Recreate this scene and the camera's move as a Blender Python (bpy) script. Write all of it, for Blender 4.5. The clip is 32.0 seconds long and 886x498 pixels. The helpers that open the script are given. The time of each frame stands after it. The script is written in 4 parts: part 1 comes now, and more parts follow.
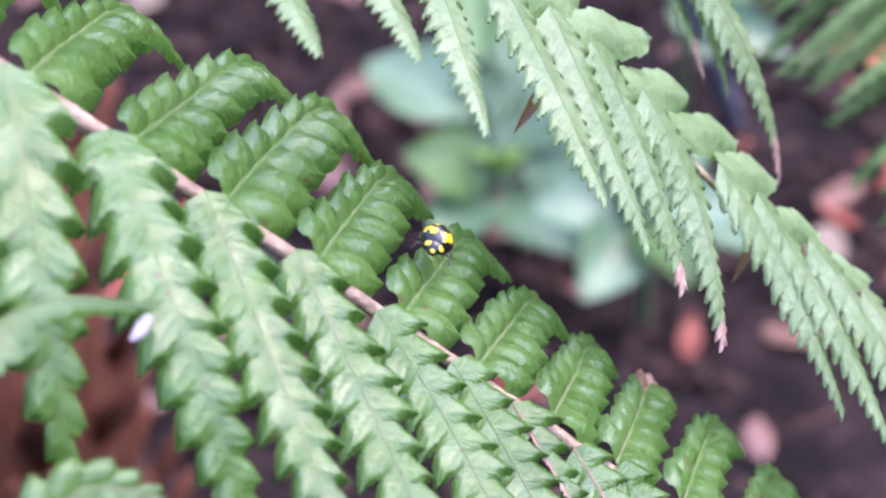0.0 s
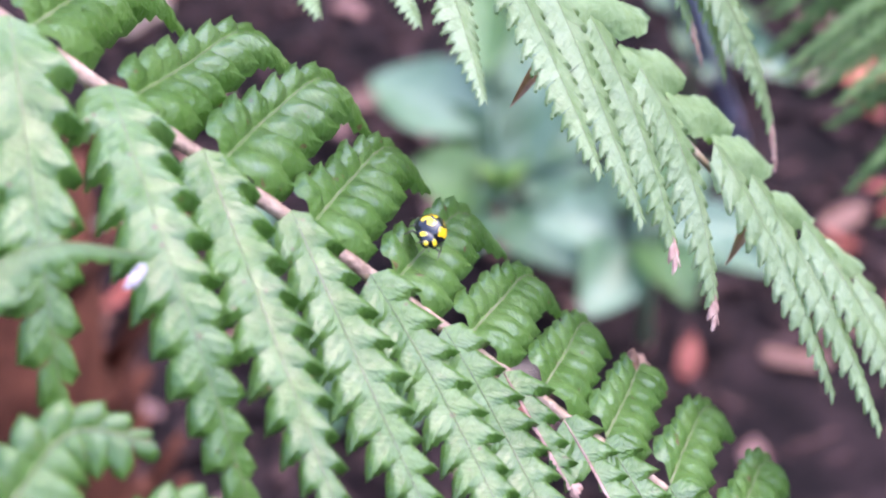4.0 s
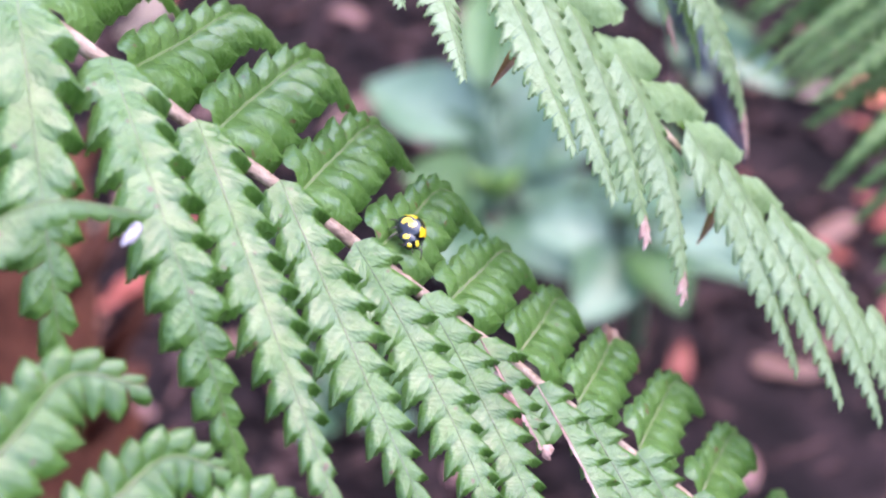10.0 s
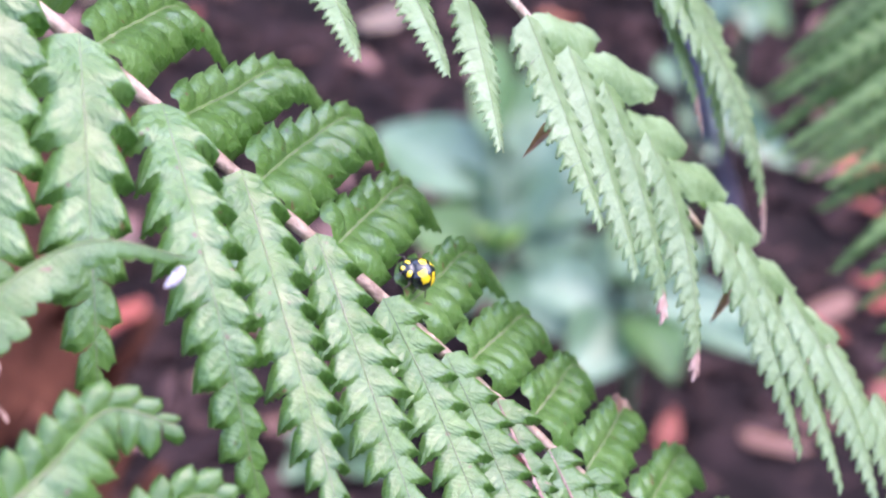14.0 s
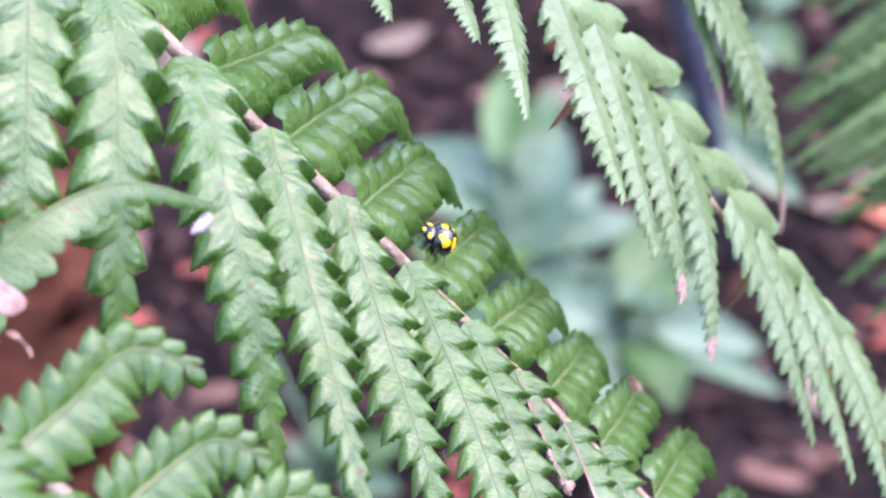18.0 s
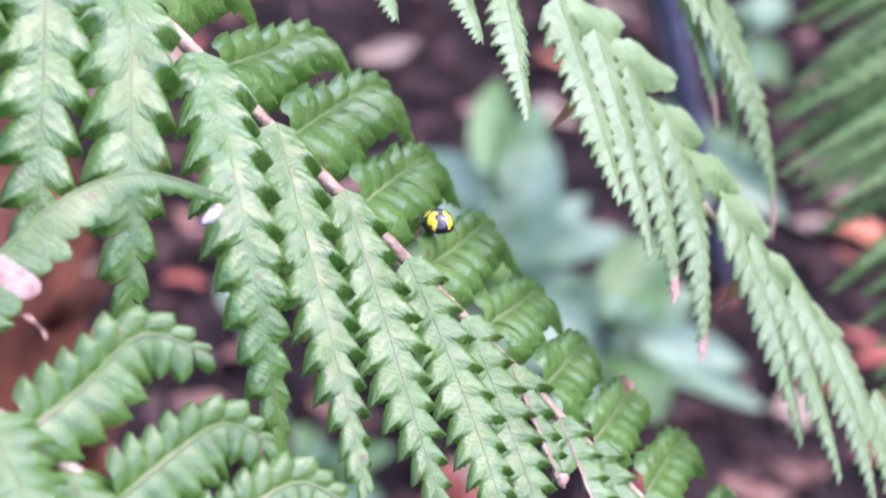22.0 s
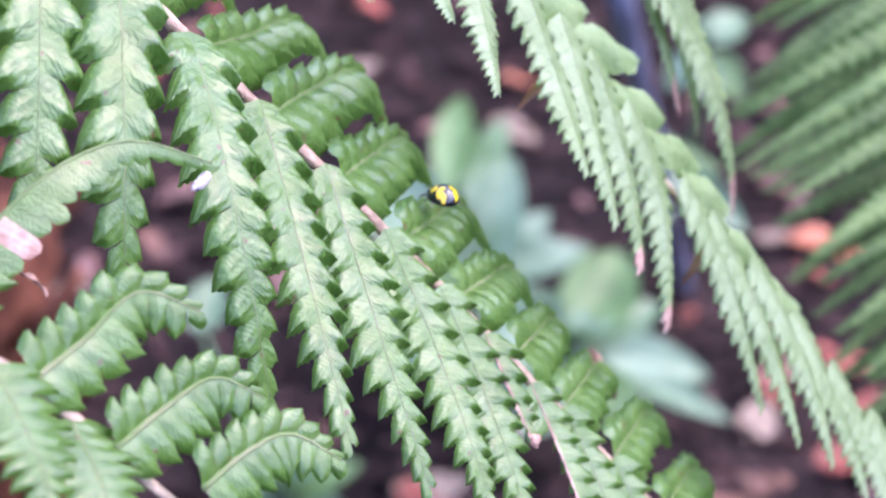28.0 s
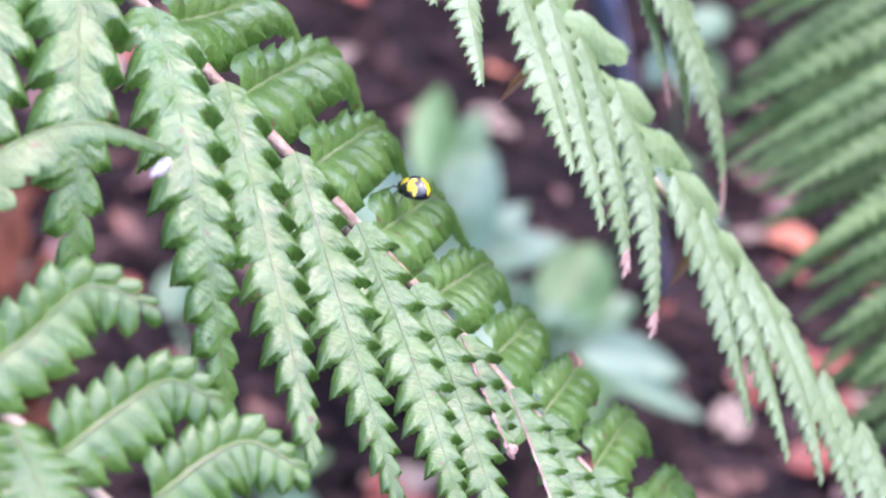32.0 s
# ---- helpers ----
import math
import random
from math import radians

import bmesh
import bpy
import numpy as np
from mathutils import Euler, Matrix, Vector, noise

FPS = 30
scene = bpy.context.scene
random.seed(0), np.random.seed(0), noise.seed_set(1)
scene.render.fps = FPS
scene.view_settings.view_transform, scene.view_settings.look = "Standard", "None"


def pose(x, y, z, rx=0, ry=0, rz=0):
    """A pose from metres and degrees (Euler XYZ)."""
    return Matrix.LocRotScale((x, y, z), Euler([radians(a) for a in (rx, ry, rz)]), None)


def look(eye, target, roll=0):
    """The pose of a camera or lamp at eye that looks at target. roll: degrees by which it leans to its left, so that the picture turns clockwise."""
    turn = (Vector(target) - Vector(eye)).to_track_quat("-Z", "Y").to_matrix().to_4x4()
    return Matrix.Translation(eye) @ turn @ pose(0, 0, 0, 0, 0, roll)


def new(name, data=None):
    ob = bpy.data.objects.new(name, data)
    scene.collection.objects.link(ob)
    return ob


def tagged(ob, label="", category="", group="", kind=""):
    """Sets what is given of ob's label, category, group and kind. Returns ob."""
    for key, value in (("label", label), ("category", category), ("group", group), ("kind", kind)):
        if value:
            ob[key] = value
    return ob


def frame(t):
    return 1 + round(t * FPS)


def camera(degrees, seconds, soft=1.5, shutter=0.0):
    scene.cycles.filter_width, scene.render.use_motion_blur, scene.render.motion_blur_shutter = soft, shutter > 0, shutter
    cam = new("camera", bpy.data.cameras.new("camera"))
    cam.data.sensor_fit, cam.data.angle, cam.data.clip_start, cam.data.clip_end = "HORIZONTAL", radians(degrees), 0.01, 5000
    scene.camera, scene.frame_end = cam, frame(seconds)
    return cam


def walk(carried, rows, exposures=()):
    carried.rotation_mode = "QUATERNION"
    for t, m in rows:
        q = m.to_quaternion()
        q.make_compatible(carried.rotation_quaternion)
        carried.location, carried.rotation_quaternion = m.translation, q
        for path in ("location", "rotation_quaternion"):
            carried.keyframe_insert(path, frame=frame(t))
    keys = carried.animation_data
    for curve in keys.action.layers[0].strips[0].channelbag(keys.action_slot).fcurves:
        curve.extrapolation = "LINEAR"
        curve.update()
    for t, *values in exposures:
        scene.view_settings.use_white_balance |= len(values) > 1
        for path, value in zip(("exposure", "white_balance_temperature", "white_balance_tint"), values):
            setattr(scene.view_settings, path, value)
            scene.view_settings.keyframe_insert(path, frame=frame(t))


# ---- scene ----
cam = camera(27.53, 32.0, soft=2.3)
cam.data.dof.use_dof = True
cam.data.dof.focus_distance = 0.197
cam.data.dof.aperture_fstop = 28.0
PATH = [
    (0.0, (-0.00588, 0.01619, 1.00185), (-0.00661, 0.17817, 0.88453), -2.05),
    (0.5, (-0.00468, 0.01530, 1.00105), (-0.00552, 0.17762, 0.88421), -1.73),
    (1.0, (-0.00495, 0.01488, 1.00091), (-0.00674, 0.17741, 0.88437), -1.68),
    (1.5, (-0.00496, 0.01495, 1.00095), (-0.00712, 0.17758, 0.88455), -1.74),
    (2.0, (-0.00613, 0.01412, 1.00142), (-0.00800, 0.17683, 0.88514), -1.39),
    (2.5, (-0.00626, 0.01481, 0.99946), (-0.00787, 0.17771, 0.88344), -0.92),
    (4.5, (-0.00396, 0.01134, 0.99746), (-0.00434, 0.17469, 0.88206), -0.85),
    (5.0, (-0.00256, 0.01195, 0.99650), (-0.00207, 0.17518, 0.88094), -0.72),
    (5.5, (-0.00210, 0.00945, 0.99791), (-0.00136, 0.17245, 0.88202), -0.38),
    (6.0, (-0.00034, 0.00974, 0.99728), (0.00015, 0.17269, 0.88132), -0.24),
    (6.5, (-0.00057, 0.00843, 0.99607), (0.00022, 0.17189, 0.88083), -0.40),
    (7.0, (-0.00137, 0.00587, 0.99727), (-0.00028, 0.16938, 0.88211), -0.23),
    (7.5, (-0.00150, 0.00521, 0.99850), (-0.00045, 0.16878, 0.88341), -0.30),
    (8.0, (-0.00095, 0.00332, 0.99911), (-0.00047, 0.16692, 0.88406), -0.07),
    (8.5, (-0.00064, 0.00111, 1.00013), (-0.00041, 0.16489, 0.88535), -0.23),
    (9.0, (0.00000, 0.00000, 1.00000), (0.00000, 0.16383, 0.88528), 0.00),
    (9.5, (-0.00145, -0.00064, 1.00083), (-0.00145, 0.16339, 0.88640), -0.11),
    (10.0, (-0.00349, 0.00113, 1.00043), (-0.00398, 0.16514, 0.88596), -0.03),
    (10.5, (-0.00345, 0.00036, 1.00009), (-0.00403, 0.16462, 0.88599), 0.10),
    (11.0, (-0.00345, -0.00049, 0.99931), (-0.00390, 0.16410, 0.88569), 0.34),
    (11.5, (-0.00392, -0.00017, 0.99772), (-0.00450, 0.16454, 0.88427), 0.52),
    (12.0, (-0.00484, -0.00110, 0.99929), (-0.00503, 0.16385, 0.88620), 1.16),
    (12.5, (-0.00483, -0.00075, 1.00013), (-0.00530, 0.16515, 0.88843), 2.87),
    (13.0, (-0.00579, -0.00104, 0.99997), (-0.00626, 0.16518, 0.88875), 3.90),
    (13.5, (-0.00595, -0.00140, 1.00184), (-0.00625, 0.16531, 0.89134), 4.11),
    (14.0, (-0.00709, -0.00299, 1.00470), (-0.00725, 0.16409, 0.89478), 4.13),
    (14.5, (-0.00744, -0.00510, 1.00435), (-0.00782, 0.16240, 0.89505), 4.31),
    (15.0, (-0.00709, -0.00732, 1.00512), (-0.00776, 0.16053, 0.89638), 4.20),
    (15.5, (-0.00680, -0.00954, 1.00615), (-0.00749, 0.15859, 0.89784), 4.05),
    (17.5, (-0.00668, -0.00582, 1.00034), (-0.00757, 0.16291, 0.89297), 5.65),
    (18.0, (-0.00870, -0.00708, 0.99889), (-0.00942, 0.16173, 0.89164), 6.01),
    (18.5, (-0.00885, -0.00635, 0.99958), (-0.00889, 0.16261, 0.89256), 5.82),
    (19.0, (-0.00838, -0.00828, 1.00068), (-0.00846, 0.16052, 0.89341), 6.42),
    (19.5, (-0.00893, -0.00861, 1.00027), (-0.00932, 0.16017, 0.89298), 6.39),
    (20.0, (-0.00758, -0.00945, 1.00078), (-0.00798, 0.15945, 0.89368), 6.53),
    (20.5, (-0.00860, -0.00853, 0.99981), (-0.00827, 0.16073, 0.89327), 6.25),
    (21.0, (-0.00538, -0.00926, 1.00512), (-0.00539, 0.15927, 0.89743), 7.11),
    (21.5, (-0.00727, -0.01272, 1.00396), (-0.00685, 0.15625, 0.89696), 7.39),
    (22.0, (-0.01030, -0.01227, 0.99952), (-0.00946, 0.15749, 0.89378), 7.10),
    (22.5, (-0.00660, -0.01496, 1.00801), (-0.00599, 0.15470, 0.90211), 7.20),
    (23.0, (-0.01296, -0.01721, 1.00187), (-0.01166, 0.15297, 0.89681), 6.40),
    (23.5, (-0.00314, -0.01806, 1.01156), (-0.00161, 0.15127, 0.90513), 8.07),
    (24.0, (-0.00742, -0.02122, 1.00702), (-0.00512, 0.14863, 0.90145), 7.17),
    (24.5, (-0.00343, -0.01407, 1.00662), (-0.00189, 0.15542, 0.90045), 8.42),
    (25.0, (-0.00651, -0.01899, 1.00688), (-0.00441, 0.15058, 0.90084), 8.41),
    (25.5, (-0.00615, -0.01377, 1.00285), (-0.00478, 0.15570, 0.89663), 7.94),
    (26.0, (-0.00540, -0.01664, 1.00477), (-0.00360, 0.15259, 0.89819), 8.80),
    (26.5, (-0.00788, -0.01837, 1.00015), (-0.00548, 0.15200, 0.89542), 7.90),
    (28.5, (-0.01125, -0.02466, 0.99936), (-0.00649, 0.14664, 0.89624), 7.10),
    (29.0, (-0.00988, -0.01865, 0.99927), (-0.00436, 0.15227, 0.89556), 8.52),
    (29.5, (-0.00841, -0.01647, 0.99696), (-0.00294, 0.15399, 0.89250), 8.80),
    (30.0, (-0.00371, -0.01096, 0.99651), (0.00257, 0.15953, 0.89214), 8.97),
    (30.5, (-0.00371, -0.00649, 0.99553), (0.00189, 0.16326, 0.88992), 8.93),
    (31.0, (-0.00881, -0.00668, 0.99457), (-0.00193, 0.16318, 0.88922), 9.19),
    (31.5, (-0.01066, -0.01168, 0.99634), (-0.00340, 0.15855, 0.89162), 8.97),
    (32.0, (-0.01106, -0.01277, 0.99357), (-0.00353, 0.15803, 0.88979), 8.98),
]
walk(cam, [(t, look(eye, target, roll)) for t, eye, target, roll in PATH], exposures=[(0.0, 2.88, 6500.0, 29.0), (5.0, 2.86, 6500.0, 29.0), (12.0, 2.89, 6500.0, 30.0), (18.0, 2.91, 6500.0, 31.0), (32.0, 2.97, 6500.0, 33.0)])

# ---- world and light
world = bpy.data.worlds.new("sky")
scene.world = world
world.use_nodes = True
wn = world.node_tree
sky = wn.nodes.new("ShaderNodeTexSky")
sky.sky_type = 'NISHITA'
sky.sun_disc = False
sky.sun_elevation, sky.sun_rotation = radians(62), radians(75)
sky.air_density, sky.dust_density = 1.0, 1.5
wn.links.new(sky.outputs[0], wn.nodes["Background"].inputs[0])
wn.nodes["Background"].inputs[1].default_value = 0.15
sun = new("sun", bpy.data.lights.new("sun", 'SUN'))
sun.data.energy, sun.data.angle, sun.data.color = 0.5, radians(85), (0.91, 0.965, 1.0)
sun.matrix_world = look((0.453, 0.122, 0.883), (0, 0, 0))
scene.view_settings.exposure = 2.72


# ---- materials
def material(name, build):
    m = bpy.data.materials.new(name)
    m.use_nodes = True
    t = m.node_tree
    p = t.nodes["Principled BSDF"]
    build(t, p)
    return m


def node(t, kind, **values):
    n = t.nodes.new(kind)
    for key, value in values.items():
        n.inputs[key].default_value = value
    return n


def ramp(t, source, stops):
    r = t.nodes.new("ShaderNodeValToRGB")
    e = r.color_ramp.elements
    while len(e) < len(stops):
        e.new(0.5)
    for k, (pos, col) in zip(e, stops):
        k.position, k.color = pos, (*col, 1)
    t.links.new(source, r.inputs[0])
    return r.outputs[0]


def mottled(lo, mid, hi, scale, rough, bump=0.2, coat=0.0, thin=0.0, glow=None, fine=6.0, spread=0.5, dist=0.0002, veins=0.0, spec=0.5, specks=None):
    """Colour from two scales of noise and a little from the object; thin lets light through."""
    def build(t, p):
        c = t.nodes.new("ShaderNodeTexCoord")
        n1 = node(t, "ShaderNodeTexNoise", Scale=scale, Detail=4.0, Roughness=0.6)
        n2 = node(t, "ShaderNodeTexNoise", Scale=scale * fine, Detail=3.0)
        g = t.nodes.new("ShaderNodeNewGeometry")
        for n in (n1, n2):
            t.links.new(g.outputs["Position"], n.inputs["Vector"])
        info = t.nodes.new("ShaderNodeObjectInfo")
        a = t.nodes.new("ShaderNodeMath")
        a.operation = 'MULTIPLY_ADD'
        a.inputs[1].default_value = 0.3
        t.links.new(n2.outputs[0], a.inputs[0])
        b = t.nodes.new("ShaderNodeMath")
        b.operation = 'MULTIPLY'
        b.inputs[1].default_value = 0.85
        t.links.new(n1.outputs[0], b.inputs[0])
        t.links.new(b.outputs[0], a.inputs[2])
        d = t.nodes.new("ShaderNodeMath")
        d.operation = 'MULTIPLY_ADD'
        d.inputs[1].default_value = 0.16
        t.links.new(info.outputs["Random"], d.inputs[0])
        t.links.new(a.outputs[0], d.inputs[2])
        col = ramp(t, d.outputs[0], [(0.62 - spread * 0.5, lo), (0.62, mid), (0.62 + spread * 0.5, hi)])
        if specks:
            sn0 = node(t, "ShaderNodeTexNoise", Scale=specks, Detail=1.0)
            t.links.new(g.outputs["Position"], sn0.inputs["Vector"])
            mask = ramp(t, sn0.outputs[0], [(0.0, (0, 0, 0)), (0.72, (0, 0, 0)), (0.77, (0.8, 0.8, 0.8))])
            ms = t.nodes.new("ShaderNodeMix")
            ms.data_type = 'RGBA'
            t.links.new(mask, ms.inputs[0])
            t.links.new(col, ms.inputs[6])
            ms.inputs[7].default_value = (0.16, 0.08, 0.045, 1)
            col = ms.outputs[2]
        t.links.new(col, p.inputs["Base Color"])
        p.inputs["Roughness"].default_value = rough
        p.inputs["Specular IOR Level"].default_value = spec
        p.inputs["Coat Weight"].default_value = coat
        if coat > 0.25:
            gl = node(t, "ShaderNodeTexNoise", Scale=scale * 3.2, Detail=2.0)
            t.links.new(g.outputs["Position"], gl.inputs["Vector"])
            gm = t.nodes.new("ShaderNodeMapRange")
            for key, value in (("From Min", 0.38), ("From Max", 0.62), ("To Min", 0.7 * coat), ("To Max", 1.15 * coat)):
                gm.inputs[key].default_value = value
            t.links.new(gl.outputs[0], gm.inputs["Value"])
            t.links.new(gm.outputs[0], p.inputs["Coat Weight"])
        p.inputs["Coat Roughness"].default_value = 0.23
        p.inputs["Coat IOR"].default_value = 1.7 if coat > 0.5 else 1.5
        bp = node(t, "ShaderNodeBump", Strength=bump, Distance=dist)
        t.links.new(n2.outputs[0], bp.inputs["Height"])
        t.links.new(bp.outputs[0], p.inputs["Normal"])
        if veins:
            sp = t.nodes.new("ShaderNodeSeparateXYZ")
            t.links.new(c.outputs["UV"], sp.inputs[0])
            steps = []
            for op, x, y in (('SUBTRACT', sp.outputs[1], 0.5), ('ABSOLUTE', None, None), ('MULTIPLY', None, -5.0), ('MULTIPLY_ADD', sp.outputs[0], 5.5)):
                mnode = t.nodes.new("ShaderNodeMath")
                mnode.operation = op
                if x is not None:
                    t.links.new(x, mnode.inputs[0])
                elif steps:
                    t.links.new(steps[-1], mnode.inputs[0])
                if y is not None:
                    mnode.inputs[1].default_value = y
                if op == 'MULTIPLY_ADD':
                    t.links.new(steps[-1], mnode.inputs[2])
                steps.append(mnode.outputs[0])
            sn = t.nodes.new("ShaderNodeMath")
            sn.operation = 'PINGPONG'
            sn.inputs[1].default_value = 0.5
            t.links.new(steps[-1], sn.inputs[0])
            wob = t.nodes.new("ShaderNodeMath")
            wob.operation = 'MULTIPLY_ADD'
            wob.inputs[1].default_value = 2.6
            t.links.new(n2.outputs[0], wob.inputs[0])
            t.links.new(steps[-1], wob.inputs[2])
            t.links.new(wob.outputs[0], sn.inputs[0])
            b2 = node(t, "ShaderNodeBump", Strength=veins, Distance=0.0005)
            t.links.new(sn.outputs[0], b2.inputs["Height"])
            t.links.new(bp.outputs[0], b2.inputs["Normal"])
            t.links.new(b2.outputs[0], p.inputs["Normal"])
        if thin:
            tr = t.nodes.new("ShaderNodeBsdfTranslucent")
            mixc = t.nodes.new("ShaderNodeMix")
            mixc.data_type, mixc.blend_type = 'RGBA', 'MULTIPLY'
            mixc.inputs[0].default_value = 1.0
            t.links.new(col, mixc.inputs[6])
            mixc.inputs[7].default_value = (*glow, 1)
            t.links.new(mixc.outputs[2], tr.inputs[0])
            mx = t.nodes.new("ShaderNodeMixShader")
            mx.inputs[0].default_value = thin
            t.links.new(p.outputs[0], mx.inputs[1])
            t.links.new(tr.outputs[0], mx.inputs[2])
            out = t.nodes["Material Output"]
            t.links.new(mx.outputs[0], out.inputs[0])
    return build


FERN = material("fern_green", mottled((0.056, 0.138, 0.021), (0.09, 0.193, 0.036), (0.136, 0.248, 0.068), 90, 0.45, 0.8, 0.76, 0.42, (1.3, 1.4, 0.62), 7, dist=0.0009, veins=0.45, spec=0.35, specks=600))
# yellower than fern_green, and lightened: its sky sheen is partly in the base colour
FERN_PALE_SHEEN = material("fern_pale_sheen", mottled((0.115, 0.2, 0.06), (0.18, 0.27, 0.115), (0.255, 0.34, 0.18), 90, 0.5, 0.8, 0.5, 0.4, (1.3, 1.4, 0.7), 8, dist=0.0009, veins=0.15, spec=0.5))
FERN_FRESH = material("fern_fresh", mottled((0.16, 0.25, 0.095), (0.22, 0.32, 0.15), (0.29, 0.39, 0.21), 120, 0.45, 0.6, 0.32, 0.4, (1.3, 1.4, 0.6), 8, dist=0.0008, spec=0.3))
PINK = material("dead_tip", mottled((0.12, 0.06, 0.04), (0.33, 0.19, 0.15), (0.55, 0.38, 0.32), 220, 0.6, 0.5, thin=0.15, glow=(1.1, 0.9, 0.85), fine=4))
FERN_FAR = material("fern_dark", mottled((0.022, 0.06, 0.011), (0.058, 0.122, 0.03), (0.15, 0.24, 0.08), 60, 0.5, 0.3, 0.2, 0.3, (1.2, 1.4, 0.6), 8, veins=0.2, spec=0.15))
COSTA = material("costa_pale", mottled((0.08, 0.125, 0.042), (0.12, 0.165, 0.065), (0.18, 0.185, 0.105), 160, 0.6, 0.2, spec=0.2))
RACHIS = material("rachis_brown", mottled((0.1, 0.055, 0.036), (0.29, 0.19, 0.135), (0.47, 0.36, 0.28), 260, 0.5, 0.9, fine=5, spread=0.4, dist=0.0004))
DEAD = material("dead_leaf", mottled((0.06, 0.025, 0.015), (0.16, 0.078, 0.05), (0.34, 0.21, 0.165), 220, 0.6, 0.5, fine=4))
RUST = material("rust_leaf", mottled((0.12, 0.045, 0.025), (0.28, 0.115, 0.065), (0.4, 0.2, 0.13), 120, 0.5, 0.3))
GLAUCOUS = material("glaucous_leaf", mottled((0.055, 0.125, 0.052), (0.1, 0.185, 0.098), (0.17, 0.265, 0.165), 14, 0.42, 0.25, 0.2, 0.2, (1.1, 1.4, 0.7), 6, spread=0.34, dist=0.001))
HERB_GREEN = material("green_leaf", mottled((0.03, 0.085, 0.018), (0.075, 0.16, 0.045), (0.13, 0.235, 0.09), 14, 0.45, 0.25, 0.05, 0.3, (1.2, 1.4, 0.5), 6, spread=0.34, dist=0.001))
YOUNG = material("young_leaf", mottled((0.1, 0.2, 0.04), (0.17, 0.3, 0.065), (0.26, 0.4, 0.11), 12, 0.5, 0.2, 0.0, 0.2, (1.2, 1.4, 0.6), 6, dist=0.001))
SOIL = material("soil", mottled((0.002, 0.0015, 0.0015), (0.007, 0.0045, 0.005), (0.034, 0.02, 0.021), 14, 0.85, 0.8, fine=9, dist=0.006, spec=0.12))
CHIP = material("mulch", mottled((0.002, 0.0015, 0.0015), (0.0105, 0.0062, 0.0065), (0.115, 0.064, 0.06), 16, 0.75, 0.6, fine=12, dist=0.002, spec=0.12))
TRUNK = material("trunk_fibre", mottled((0.03, 0.012, 0.008), (0.10, 0.035, 0.022), (0.2, 0.075, 0.045), 30, 0.85, 0.9, fine=6, dist=0.004, spec=0.12))
POLE = material("pole_plastic", mottled((0.05, 0.055, 0.085), (0.09, 0.1, 0.15), (0.13, 0.14, 0.2), 20, 0.35, 0.1))
HUSK = material("husk", mottled((0.05, 0.035, 0.045), (0.3, 0.26, 0.28), (0.7, 0.66, 0.66), 1300, 0.7, 0.5, fine=4))
# for the added, unseen ring that keeps low sky out of leaf reflections
SKY_SCREEN = material("shrubs", mottled((0.015, 0.03, 0.01), (0.05, 0.085, 0.032), (0.11, 0.15, 0.065), 6, 0.7, 0.8, fine=8, dist=0.03, spec=0.2))
LITTER = [material("litter_" + n, mottled(tuple(0.35 * v for v in c), c, tuple(min(1, 1.5 * v) for v in c), 25, 0.6, 0.3, 0.0, 0.1, (1.1, 0.9, 0.8), 5, dist=0.001))
          for n, c in (("red", (0.27, 0.065, 0.045)), ("orange", (0.42, 0.14, 0.075)), ("pink", (0.165, 0.08, 0.07)), ("brown", (0.16, 0.075, 0.055)), ("tan", (0.22, 0.155, 0.115)))]


def plain(name, col, rough, coat=0.0):
    def build(t, p):
        n = node(t, "ShaderNodeTexNoise", Scale=2500.0, Detail=3.0)
        c = t.nodes.new("ShaderNodeNewGeometry")
        t.links.new(c.outputs["Position"], n.inputs["Vector"])
        t.links.new(ramp(t, n.outputs[0], [(0.3, tuple(0.8 * v for v in col)), (0.7, tuple(min(1, 1.15 * v) for v in col))]), p.inputs["Base Color"])
        p.inputs["Roughness"].default_value = rough
        p.inputs["Coat Weight"].default_value = coat
    return material(name, build)


BLACK = plain("beetle_black", (0.008, 0.008, 0.009), 0.18, 0.6)
YELLOW = plain("beetle_yellow", (0.7, 0.52, 0.02), 0.22, 0.6)
LEGS = plain("beetle_leg", (0.03, 0.02, 0.012), 0.35)


# ---- mesh helpers
def raw(name, verts, faces, mat, smooth=True, uv=None):
    me = bpy.data.meshes.new(name)
    me.from_pydata([tuple(map(float, v)) for v in verts], [], faces)
    if uv is not None:
        lay = me.uv_layers.new(name="UVMap")
        idx = np.empty(len(me.loops), int)
        me.loops.foreach_get("vertex_index", idx)
        lay.data.foreach_set("uv", np.asarray(uv, float)[idx].ravel())
    if smooth:
        me.polygons.foreach_set("use_smooth", [True] * len(me.polygons))
    me.materials.append(mat)
    me.update()
    return me


def part(name, me, parent, label="", m=None):
    ob = new(name, me)
    ob.parent = parent
    if m is not None:
        ob.matrix_basis = m
    if label:
        tagged(ob, label)
    return ob


def thing(name, label, category, group="", kind="", me=None):
    return tagged(new(name, me), label, category, group, kind)


def grid_faces(nu, nv, start=0, flip=False):
    f = []
    for i in range(nu - 1):
        for j in range(nv - 1):
            a = start + i * nv + j
            q = (a, a + nv, a + nv + 1, a + 1)
            f.append(q[::-1] if flip else q)
    return f


